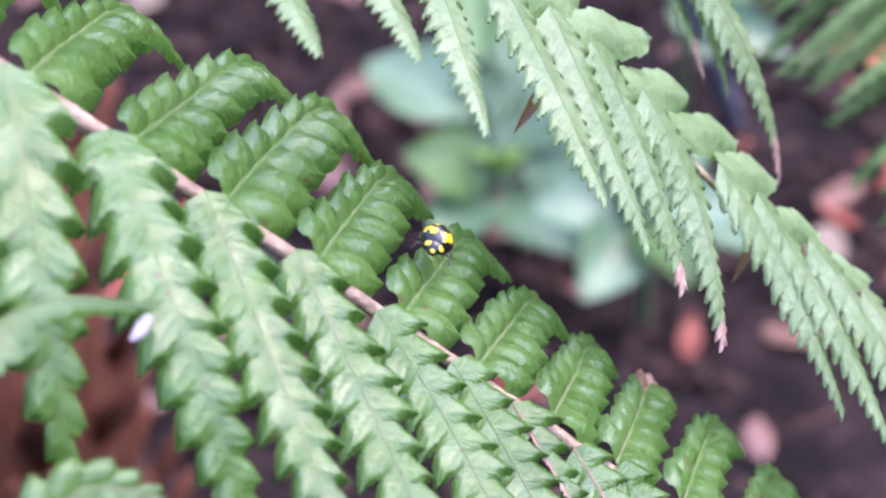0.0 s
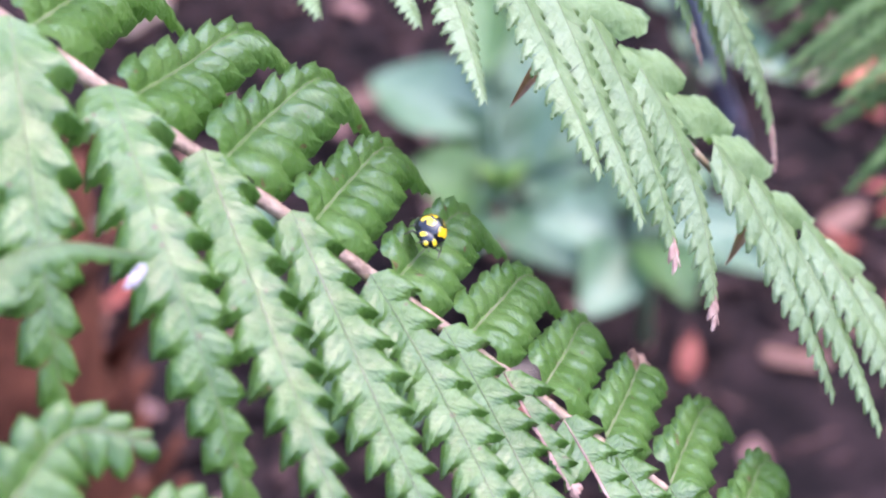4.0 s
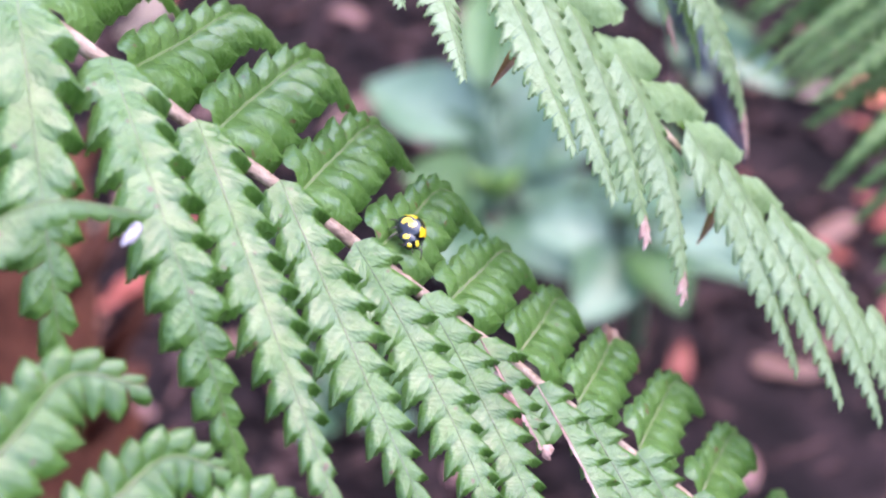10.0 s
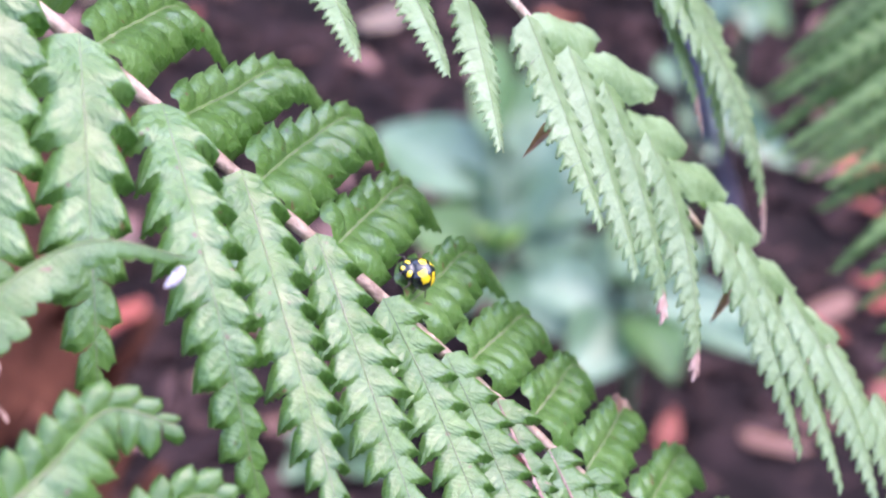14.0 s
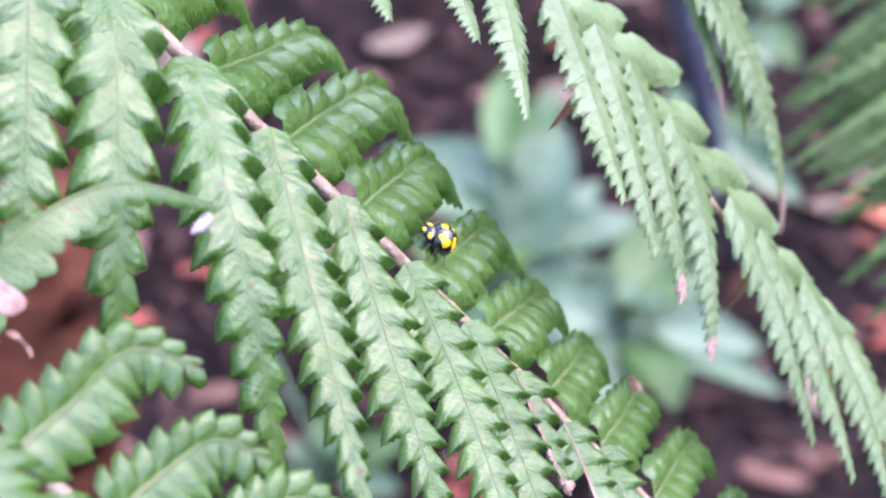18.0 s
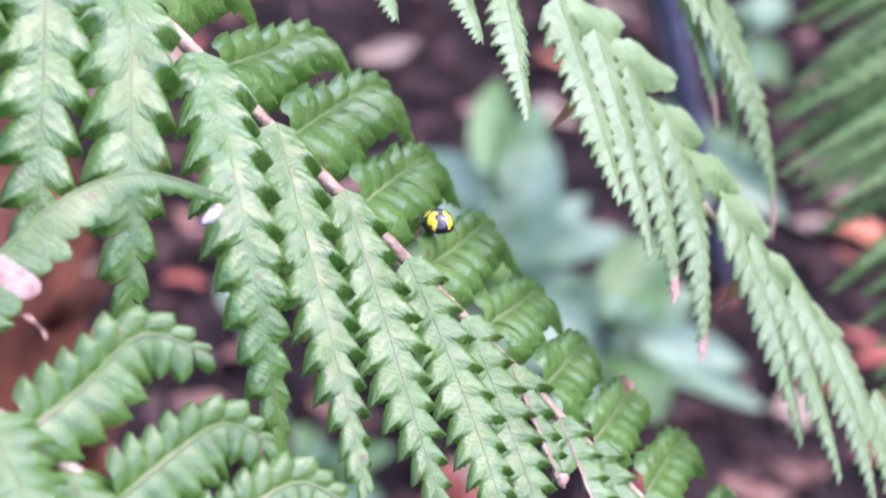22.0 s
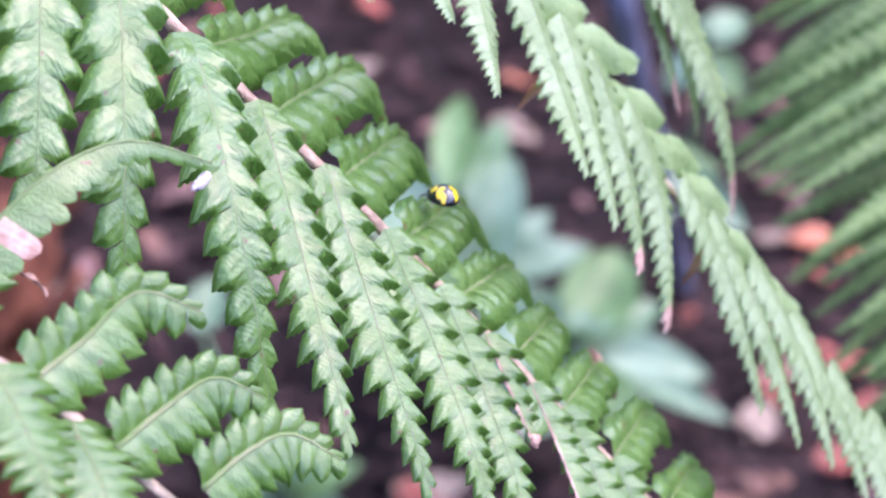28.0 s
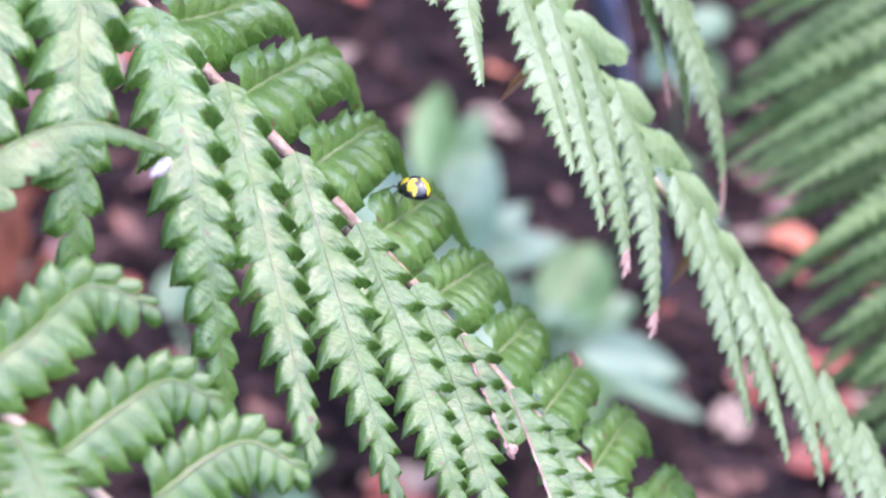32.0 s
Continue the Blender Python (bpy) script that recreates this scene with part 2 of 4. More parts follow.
def spline(points, n):
    """n points along a smooth curve through the given ones."""
    p = [Vector(q) for q in points]
    p = [2 * p[0] - p[1]] + p + [2 * p[-1] - p[-2]]
    out = []
    for i in range(n):
        x = i / (n - 1) * (len(p) - 3)
        k = min(int(x), len(p) - 4)
        u = x - k
        a, b, c, d = p[k:k + 4]
        out.append(0.5 * (2 * b + (c - a) * u + (2 * a - 5 * b + 4 * c - d) * u * u + (3 * b - a - 3 * c + d) * u ** 3))
    return out


def course(points):
    """A curve from 0 to 1, at even speed: of three points the middle one bends it; four or more lie on it."""
    p = [Vector(q) for q in points]
    if len(p) == 3:
        line = [(1 - a) ** 2 * p[0] + 2 * a * (1 - a) * p[1] + a * a * p[2] for a in (i / 40 for i in range(41))]
    else:
        line = spline(p, 41)
    run = [0.0]
    for q, r in zip(line, line[1:]):
        run.append(run[-1] + (r - q).length)
    at = [d / run[-1] for d in run]
    return lambda a: Vector([float(np.interp(a, at, [q[i] for q in line])) for i in range(3)])


def tube(pts, radii, sides=7, wobble=0.0, squash=1.0, ref=(0.3, -0.2, 0.93)):
    """Verts and faces of a tapering tube with closed ends."""
    verts, faces = [], []
    ref = Vector(ref)
    for i, p in enumerate(pts):
        t = (pts[min(i + 1, len(pts) - 1)] - pts[max(i - 1, 0)]).normalized()
        s = t.cross(ref).normalized()
        n = s.cross(t)
        for k in range(sides):
            a = 2 * math.pi * k / sides
            r = radii[i] * (1 + wobble * noise.noise(Vector((p.x, p.y, p.z)) * 300 + Vector((k * 3.1, 0, 0))))
            verts.append(p + s * (r * math.cos(a)) + n * (r * squash * math.sin(a)))
    for i in range(len(pts) - 1):
        for k in range(sides):
            a, b = i * sides + k, i * sides + (k + 1) % sides
            faces.append((a, b, b + sides, a + sides))
    faces.append(tuple(range(sides))[::-1])
    e = (len(pts) - 1) * sides
    faces.append(tuple(range(e, e + sides)))
    return verts, faces


# ---- fern: one leaflet lobe, then pinnae and fronds
WS = (-1.0, -0.92, -0.8, -0.66, -0.5, -0.34, -0.18, -0.02, 0.14, 0.28, 0.42, 0.54, 0.66, 0.77, 0.87, 0.95, 1.0)
NU, NV = 15, len(WS)


LOBE_UV = [(i / (NU - 1), (w + 1) / 2) for i in range(NU) for w in WS]


def smooth(a, b, x):
    x = min(1.0, max(0.0, (x - a) / (b - a)))
    return x * x * (3 - 2 * x)


# notch: share of the lobe that is joined to its neighbours; lean: forward slant of the joined share;
# point: how far forward the tip lies; back: fullness of the margin towards the pinna's base; teeth: depth of the serration
LOBE = {
    "near": dict(notch=0.5, lean=0.42, point=0.8, back=1.7, front=0.8, teeth=0.05, roll=0.8, rear=0.3, bulge=0.36, tip=0.3, shingle=0.12, inner=0.45, skew=1.9),
    "broad": dict(notch=0.52, lean=0.4, point=0.68, back=2.3, front=1.2, teeth=0.03, roll=0.8, rear=0.3, bulge=0.36, tip=0.35, shingle=0.1, inner=0.42, skew=1.8),
    "far": dict(notch=0.52, lean=0.62, point=0.82, back=3.0, front=1.7, teeth=0.04, roll=0.6, rear=0.45, bulge=0.4, tip=0.4, shingle=0.1, inner=0.9, skew=1.3),
    "hang": dict(notch=0.62, lean=0.8, point=1.1, back=1.4, front=1.0, teeth=0.12, roll=0.55, rear=0.3, bulge=0.3, tip=0.45, shingle=0.15, inner=0.25, skew=1.5),
    "round": dict(notch=0.82, lean=0.2, point=0.3, back=2.6, front=2.6, teeth=0.04, roll=0.1, rear=0.1, bulge=0.08, tip=0.5, shingle=0.0, inner=0.25, skew=1.0),
    "tail": dict(notch=0.55, lean=0.4, point=0.6, back=2.8, front=1.7, teeth=0.03, roll=0.6, rear=0.35, bulge=0.45, tip=0.4, shingle=0.03, inner=0.35, skew=1.4),
    "low": dict(notch=0.66, lean=0.5, point=0.66, back=2.4, front=2.0, teeth=0.03, roll=0.5, rear=0.4, bulge=0.3, tip=0.45, shingle=0.05, inner=0.85, skew=1.2),
}


def lobe_verts(rng, style):
    """A lobe of unit size: x out from the midrib, y along it to the tip, z up.
    Its inner share joins the next lobes; further out it is a blunt saw tooth whose margins roll down."""
    k = LOBE[style]
    v = []
    notch = k["notch"] * rng.uniform(0.9, 1.1)
    point = k["point"] * rng.uniform(0.93, 1.07)
    ph = rng.uniform(0, 6)
    lean = k["lean"] * notch
    tilt = rng.uniform(-0.12, 0.12)
    for i in range(NU):
        u = i / (NU - 1)
        o = max(0.0, (u - notch) / (1 - notch))
        slant = k["lean"] * min(u, notch)
        lo = -0.5 + slant + (point + 0.5 - lean) * o ** k["back"]
        hi = 0.5 + slant + (point - 0.5 - lean) * o ** k["front"]
        tooth = k["teeth"] * (0 if o <= 0 or i == NU - 1 else (1 if i % 2 else -0.8)) * rng.uniform(0.6, 1.3)
        hi, lo = hi + tooth, lo - 0.6 * tooth
        free = smooth(0.85 * notch, 0.5 + 0.5 * notch, u)
        for w in WS:
            y = lo + (hi - lo) * (w + 1) / 2
            hump = math.sin(math.pi * ((w + 1) / 2) ** k["skew"])
            z = k["bulge"] * hump * (k["inner"] * smooth(0.0, 0.35, u) + (1 - k["inner"]) * free) * (1 - 0.5 * o)
            z -= k["roll"] * max(0.0, (w - 0.5) / 0.5) ** 1.3 * free
            z -= k["rear"] * max(0.0, (-0.45 - w) / 0.55) ** 1.4 * free
            z -= k["tip"] * max(0.0, (u - 0.5) / 0.5) ** 1.6
            ripple = math.sin(10 * w - 6 * u + ph) + 0.55 * math.sin(17 * w + 4 * u + 2 * ph) + 0.4 * math.sin(24 * u - 3 * w + ph)
            z += (0.03 if style in ("far", "low") else 0.04) * ripple * (1 - w * w) * smooth(0.05, 0.3, u) + k["shingle"] * free * w + tilt * o
            v.append((u * 1.02 - 0.02, y, z))
    return np.array(v)


def outline_profile(a, blunt, full=2.3):
    end = max(0.0, 1 - a ** full) ** 0.85 if blunt else (1.0 if a < 0.45 else 1 - 0.86 * ((a - 0.45) / 0.55) ** 1.25)
    return (1.0 if blunt else min(1.0, 0.85 + 1.5 * a)) * end + 0.06


LOBES = {(style, k): lobe_verts(random.Random(40 + k), style) for style in LOBE for k in range(7)}


def pinna(frond, bend, size, n, up, mat, split, rng, label="", costa_mat=None, height=0.36, style="far", fold=(-0.06, -0.06), crowd=0.3, thick=0.00024, blunt=False, dead=(), skip=(), dead_mat=None, late=0.0, early=0.0, reach=(1.0, 1.0), taper=0.0, fins=0.0, carry=False, full=2.3):
    """One pinna along a bent midrib: two half blades cut into lobes, which are parts of their own where split is set."""
    along = course(bend)
    up = Vector(up).normalized()
    m = 60
    pts = [along(k / m) for k in range(m + 1)]
    length = sum((pts[k + 1] - pts[k]).length for k in range(m))
    tans, nrm = [], []
    for k in range(m + 1):
        tan = (pts[min(k + 1, m)] - pts[max(k - 1, 0)]).normalized()
        ref = nrm[-1] if carry and nrm else up
        tans.append(tan)
        nrm.append((ref - tan * ref.dot(tan)).normalized())
    picks = range(0, m + 1, 4)
    cv, cf = tube([pts[k] + nrm[k] * (0.12 * thick) for k in picks], [thick * (1 - 0.72 * k / m) * (min(1.0, 0.35 + 0.05 * k) if style in ("near", "broad") else 1.0) for k in picks], 6, 0.6 if costa_mat else 0.0, 0.45 if thick < 0.0002 else 0.3, up)
    P, T, N = (np.array([tuple(v) for v in rows]) for rows in (pts, tans, nrm))
    S = np.cross(T, N)
    grid = np.linspace(0, 1, m + 1)

    def at(rows, s):
        return np.stack([np.interp(s, grid, rows[:, c]) for c in range(3)], 1)

    gaps = [1 - crowd * (i / n) for i in range(n)]
    total, run = sum(gaps), 0.0
    places = []
    ph = rng.uniform(0, 6)
    for i in range(n):
        gap = gaps[i] / total
        mid = run + 0.5 * gap
        run += gap
        for side in (1, -1):
            if (i, side) in skip:
                continue
            k = 0 if side > 0 else 1
            ln = size * outline_profile(mid, blunt, full) * rng.uniform(0.9, 1.1) * reach[k] * (1 - taper * mid)
            if side < 0:
                ln *= 1 + fins * (0.45 - 0.7 * mid)
            if style == "near" and i == 0 and side < 0:
                ln *= 1.15
            kind = ("far" if mid < early else style) if not late or mid < late else "tail"
            v = LOBES[kind, rng.randrange(7)]
            s = mid + v[:, 1] * gap
            s = s + (0.2 if side > 0 else -0.15) / n * np.clip(4 * s, 0, 1)
            dip = fold[k] - 0.1 * s + 0.07 * np.sin(9 * s + ph + side)
            x, z = v[:, 0] * ln, v[:, 2] * height * (0.7 if kind == "far" and side < 0 else 1.0) * min(ln, length * gap)
            inside = np.clip(s, 0, 1)
            q = at(P, inside) + at(T, inside) * ((s - inside) * length)[:, None]
            q += at(S, inside) * (side * (x * np.cos(dip) - z * np.sin(dip)))[:, None] + at(N, inside) * (x * np.sin(dip) + z * np.cos(dip))[:, None]
            places.append((side, q, (dead_mat or DEAD) if (i, side) in dead else mat))
    if split:
        ob = part("pinna", raw("pinna", cv, cf, costa_mat or COSTA), frond, label)
        for side, q, own in places:
            part("pinnule", raw("pinnule", q, grid_faces(NU, NV, flip=side < 0), own, uv=LOBE_UV), ob, "withered brown lobe" if own is DEAD else ("withered pinkish lobe" if own is PINK else ""))
        return ob
    verts, faces, mats, uv = [tuple(v) for v in cv], list(cf), [1] * len(cf), [(0.5, 0.5)] * len(cv)
    for side, q, own in places:
        new_faces = grid_faces(NU, NV, len(verts), side < 0)
        verts += [tuple(v) for v in q]
        uv += LOBE_UV
        faces += new_faces
        mats += [0] * len(new_faces)
    me = raw("pinna", verts, faces, mat, uv=uv)
    me.materials.append(costa_mat or COSTA)
    me.polygons.foreach_set("material_index", mats)
    return part("pinna", me, frond, label)


def leaf_mesh(name, length, width, mat, arch=0.3, cup=0.25, wave=0.0, seed=0, pointed=1.0, dents=0):
    """A broad leaf blade: x along it from the stalk, z up."""
    rng = random.Random(seed)
    nu, nv = 30 if dents else 14, 9
    verts = []
    ph = rng.uniform(0, 6)
    for i in range(nu):
        u = i / (nu - 1)
        hw = width / 2 * (math.sin(math.pi * min(1, u ** 0.8)) ** (0.6 + 0.35 * pointed) + 0.03 * (1 - u))
        if dents:
            hw *= 1 - 0.16 * ((dents * u + 0.3) % 1.0) * smooth(0.0, 0.2, u)
        for j in range(nv):
            w = 2 * j / (nv - 1) - 1
            z = -arch * length * u * u + cup * abs(w) ** 1.5 * hw + wave * length * math.sin(9 * u + ph + 2 * w) * abs(w)
            verts.append((length * u * (1 - 0.25 * arch * u), hw * w, z))
    return raw(name, verts, grid_faces(nu, nv, flip=True), mat)


A_UP = (0.67, -0.18, 0.69)
A_LOW = (0.39, -0.40, 0.80)
A_FAR = [
    ((-0.0599, 0.1566, 0.9360), (-0.0642, 0.1819, 0.9271), (-0.0661, 0.2027, 0.9165), (-0.0629, 0.2133, 0.8988)),
    ((-0.0516, 0.1572, 0.9281), (-0.0536, 0.1793, 0.9203), (-0.0533, 0.1980, 0.9119), (-0.0498, 0.2078, 0.8971)),
    ((-0.0433, 0.1577, 0.9202), (-0.0430, 0.1766, 0.9135), (-0.0405, 0.1934, 0.9074), (-0.0367, 0.2022, 0.8954)),
    ((-0.0351, 0.1583, 0.9123), (-0.0324, 0.1740, 0.9068), (-0.0277, 0.1887, 0.9029), (-0.0236, 0.1967, 0.8938)),
    ((-0.0273, 0.1591, 0.9046), (-0.0239, 0.1748, 0.9005), (-0.0191, 0.1888, 0.8968), (-0.0151, 0.1951, 0.8862)),
    ((-0.0190, 0.1597, 0.8968), (-0.0159, 0.1743, 0.8925), (-0.0123, 0.1873, 0.8885), (-0.0086, 0.1939, 0.8794)),
    ((-0.0110, 0.1605, 0.8891), (-0.0075, 0.1735, 0.8847), (-0.0039, 0.1853, 0.8807), (0.0006, 0.1909, 0.8718)),
    ((-0.0033, 0.1613, 0.8816), (0.0002, 0.1730, 0.8771), (0.0038, 0.1834, 0.8730), (0.0074, 0.1885, 0.8647)),
    ((0.0045, 0.1620, 0.8736), (0.0077, 0.1739, 0.8689), (0.0107, 0.1848, 0.8648), (0.0140, 0.1902, 0.8566)),
    ((0.0116, 0.1627, 0.8659), (0.0151, 0.1746, 0.8618), (0.0182, 0.1852, 0.8581), (0.0215, 0.1903, 0.8500)),
    ((0.0192, 0.1634, 0.8582), (0.0229, 0.1756, 0.8539), (0.0268, 0.1865, 0.8499), (0.0310, 0.1917, 0.8414)),
    ((0.0271, 0.1638, 0.8499), (0.0310, 0.1757, 0.8452), (0.0351, 0.1863, 0.8409), (0.0391, 0.1911, 0.8319)),
    ((0.0371, 0.1634, 0.8407), (0.0397, 0.1745, 0.8355), (0.0420, 0.1841, 0.8303), (0.0439, 0.1917, 0.8257)),
    ((0.0451, 0.1639, 0.8326), (0.0474, 0.1739, 0.8279), (0.0495, 0.1825, 0.8233), (0.0512, 0.1894, 0.8191)),
    ((0.0531, 0.1644, 0.8246), (0.0552, 0.1734, 0.8204), (0.0570, 0.1812, 0.8162), (0.0586, 0.1873, 0.8124)),
    ((0.0611, 0.1649, 0.8165), (0.0630, 0.1730, 0.8127), (0.0646, 0.1800, 0.8090), (0.0660, 0.1855, 0.8056)),
    ((0.0691, 0.1654, 0.8085), (0.0708, 0.1727, 0.8051), (0.0723, 0.1790, 0.8017), (0.0735, 0.1840, 0.7987)),
    ((0.0771, 0.1659, 0.8004), (0.0786, 0.1725, 0.7973), (0.0800, 0.1782, 0.7943), (0.0811, 0.1827, 0.7916)),
]
A_NEAR = [
    ((-0.0689, 0.1550, 0.9449), (-0.0646, 0.1363, 0.9314), (-0.0638, 0.1285, 0.9184)),
    ((-0.0609, 0.1558, 0.9372), (-0.0566, 0.1371, 0.9237), (-0.0558, 0.1293, 0.9107)),
    ((-0.0529, 0.1565, 0.9295), (-0.0486, 0.1378, 0.9160), (-0.0478, 0.1300, 0.9030)),
    ((-0.0449, 0.1573, 0.9218), (-0.0398, 0.1372, 0.9157), (-0.0388, 0.1309, 0.8955)),
    ((-0.0369, 0.1580, 0.9141), (-0.0284, 0.1344, 0.9107), (-0.0224, 0.1286, 0.8838)),
    ((-0.0289, 0.1588, 0.9064), (-0.0213, 0.1412, 0.8972), (-0.0140, 0.1262, 0.8839)),
    ((-0.0209, 0.1595, 0.8987), (-0.0131, 0.1453, 0.8872), (-0.0049, 0.1344, 0.8728)),
    ((-0.0134, 0.1592, 0.8910), (-0.0045, 0.1529, 0.8781), (0.0024, 0.1368, 0.8693)),
    ((-0.0061, 0.1598, 0.8837), (0.0016, 0.1538, 0.8722), (0.0082, 0.1386, 0.8639)),
    ((0.0001, 0.1603, 0.8773), (0.0040, 0.1549, 0.8727), (0.0069, 0.1509, 0.8692)),
    ((0.0067, 0.1605, 0.8704), (0.0129, 0.1554, 0.8613), (0.0187, 0.1420, 0.8540)),
    ((0.0115, 0.1618, 0.8664), (0.0196, 0.1562, 0.8548), (0.0250, 0.1436, 0.8480)),
    ((0.0189, 0.1622, 0.8590), (0.0265, 0.1570, 0.8481), (0.0316, 0.1451, 0.8417)),
    ((0.0262, 0.1627, 0.8516), (0.0334, 0.1578, 0.8414), (0.0382, 0.1466, 0.8353)),
    ((0.0336, 0.1632, 0.8442), (0.0403, 0.1585, 0.8346), (0.0448, 0.1481, 0.8289)),
    ((0.0409, 0.1636, 0.8368), (0.0473, 0.1593, 0.8277), (0.0515, 0.1494, 0.8224)),
    ((0.0483, 0.1641, 0.8294), (0.0542, 0.1600, 0.8209), (0.0582, 0.1508, 0.8159)),
    ((0.0557, 0.1646, 0.8220), (0.0612, 0.1607, 0.8140), (0.0650, 0.1520, 0.8093)),
]
B_NEAR = [
    ((-0.0240, 0.1777, 0.9243), (-0.0199, 0.1702, 0.9200), (-0.0175, 0.1641, 0.9178)),
    ((-0.0148, 0.1825, 0.9207), (-0.0102, 0.1754, 0.9160), (-0.0082, 0.1680, 0.9146)),
    ((-0.0067, 0.1862, 0.9152), (-0.0034, 0.1766, 0.9094), (-0.0018, 0.1684, 0.9058)),
    ((0.0006, 0.1908, 0.9112), (0.0067, 0.1836, 0.9007), (0.0106, 0.1720, 0.8947)),
    ((0.0060, 0.1935, 0.9061), (0.0117, 0.1833, 0.8966), (0.0157, 0.1751, 0.8864)),
    ((0.0109, 0.1950, 0.9010), (0.0182, 0.1862, 0.8890), (0.0204, 0.1783, 0.8783)),
    ((0.0169, 0.1953, 0.8940), (0.0246, 0.1874, 0.8843), (0.0255, 0.1787, 0.8696)),
    ((0.0263, 0.1957, 0.8834), (0.0365, 0.1885, 0.8700), (0.0410, 0.1812, 0.8566)),
    ((0.0313, 0.1962, 0.8785), (0.0429, 0.1873, 0.8626), (0.0464, 0.1782, 0.8537)),
    ((0.0381, 0.1956, 0.8719), (0.0489, 0.1884, 0.8595), (0.0524, 0.1800, 0.8491)),
    ((0.0451, 0.1944, 0.8644), (0.0548, 0.1879, 0.8531), (0.0585, 0.1802, 0.8438)),
    ((0.0522, 0.1934, 0.8572), (0.0610, 0.1874, 0.8467), (0.0645, 0.1800, 0.8378)),
    ((0.0589, 0.1917, 0.8506), (0.0672, 0.1860, 0.8407), (0.0703, 0.1789, 0.8324)),
    ((0.0655, 0.1901, 0.8444), (0.0734, 0.1850, 0.8355), (0.0760, 0.1782, 0.8275)),
]
B_FAR = [
    ((0.0024, 0.1900, 0.9099), (0.0105, 0.1973, 0.9065)),
    ((0.0091, 0.1933, 0.9039), (0.0187, 0.1999, 0.8993)),
    ((0.0155, 0.1949, 0.8953), (0.0241, 0.2015, 0.8905)),
    ((0.0218, 0.1963, 0.8880), (0.0306, 0.2026, 0.8830)),
    ((0.0280, 0.1970, 0.8816), (0.0359, 0.2023, 0.8769)),
    ((0.0344, 0.1961, 0.8746), (0.0416, 0.2003, 0.8699)),
    ((0.0409, 0.1954, 0.8678), (0.0488, 0.1992, 0.8626)),
]
B_DROOP = [
    ((0.0179, 0.2238, 0.9034), (0.0250, 0.2201, 0.8919), (0.0275, 0.2179, 0.8828)),
    ((0.0228, 0.2221, 0.8989), (0.0297, 0.2207, 0.8891), (0.0311, 0.2191, 0.8790)),
    ((0.0190, 0.2243, 0.9042), (0.0366, 0.2208, 0.8855), (0.0386, 0.2173, 0.8669)),
    ((0.0228, 0.2242, 0.9021), (0.0285, 0.2268, 0.8958), (0.0306, 0.2262, 0.8883)),
]
C_DOWN = [
    ((-0.0464, 0.1069, 0.9036), (-0.0414, 0.1025, 0.9003), (-0.0384, 0.0967, 0.8968)),
    ((-0.0399, 0.1096, 0.8967), (-0.0358, 0.1042, 0.8947), (-0.0325, 0.0990, 0.8910)),
]
C_UP = [
    ((-0.0537, 0.1146, 0.9046), (-0.0478, 0.1241, 0.9106), (-0.0430, 0.1303, 0.9128), (-0.0379, 0.1341, 0.9128), (-0.0311, 0.1369, 0.9096)),
    ((-0.0432, 0.1086, 0.9007), (-0.0396, 0.1148, 0.9017), (-0.0356, 0.1209, 0.9037), (-0.0299, 0.1228, 0.9010)),
    ((-0.0354, 0.1090, 0.8940), (-0.0318, 0.1151, 0.8947), (-0.0279, 0.1203, 0.8951), (-0.0232, 0.1219, 0.8921)),
    ((-0.0274, 0.1106, 0.8890), (-0.0236, 0.1166, 0.8896), (-0.0200, 0.1210, 0.8887), (-0.0147, 0.1222, 0.8851)),
]
WITHERED = [((0.0064, 0.1880, 0.9012), (0.0015, 0.1809, 0.8975), 0.0014), ((0.0329, 0.1977, 0.8734), (0.0289, 0.1933, 0.8665), 0.0016)]
CROWN = Vector((-0.34, 0.82, 0.45))


def stipe(frond, pts, radii, mat, label, n=60):
    line = spline(pts, n)
    rr = [np.interp(i / (n - 1) * (len(radii) - 1), range(len(radii)), radii) for i in range(n)]
    v, f = tube(line, rr, 9, 0.25, 0.8)
    return part("rachis", raw("rachis", v, f, mat), frond, label)


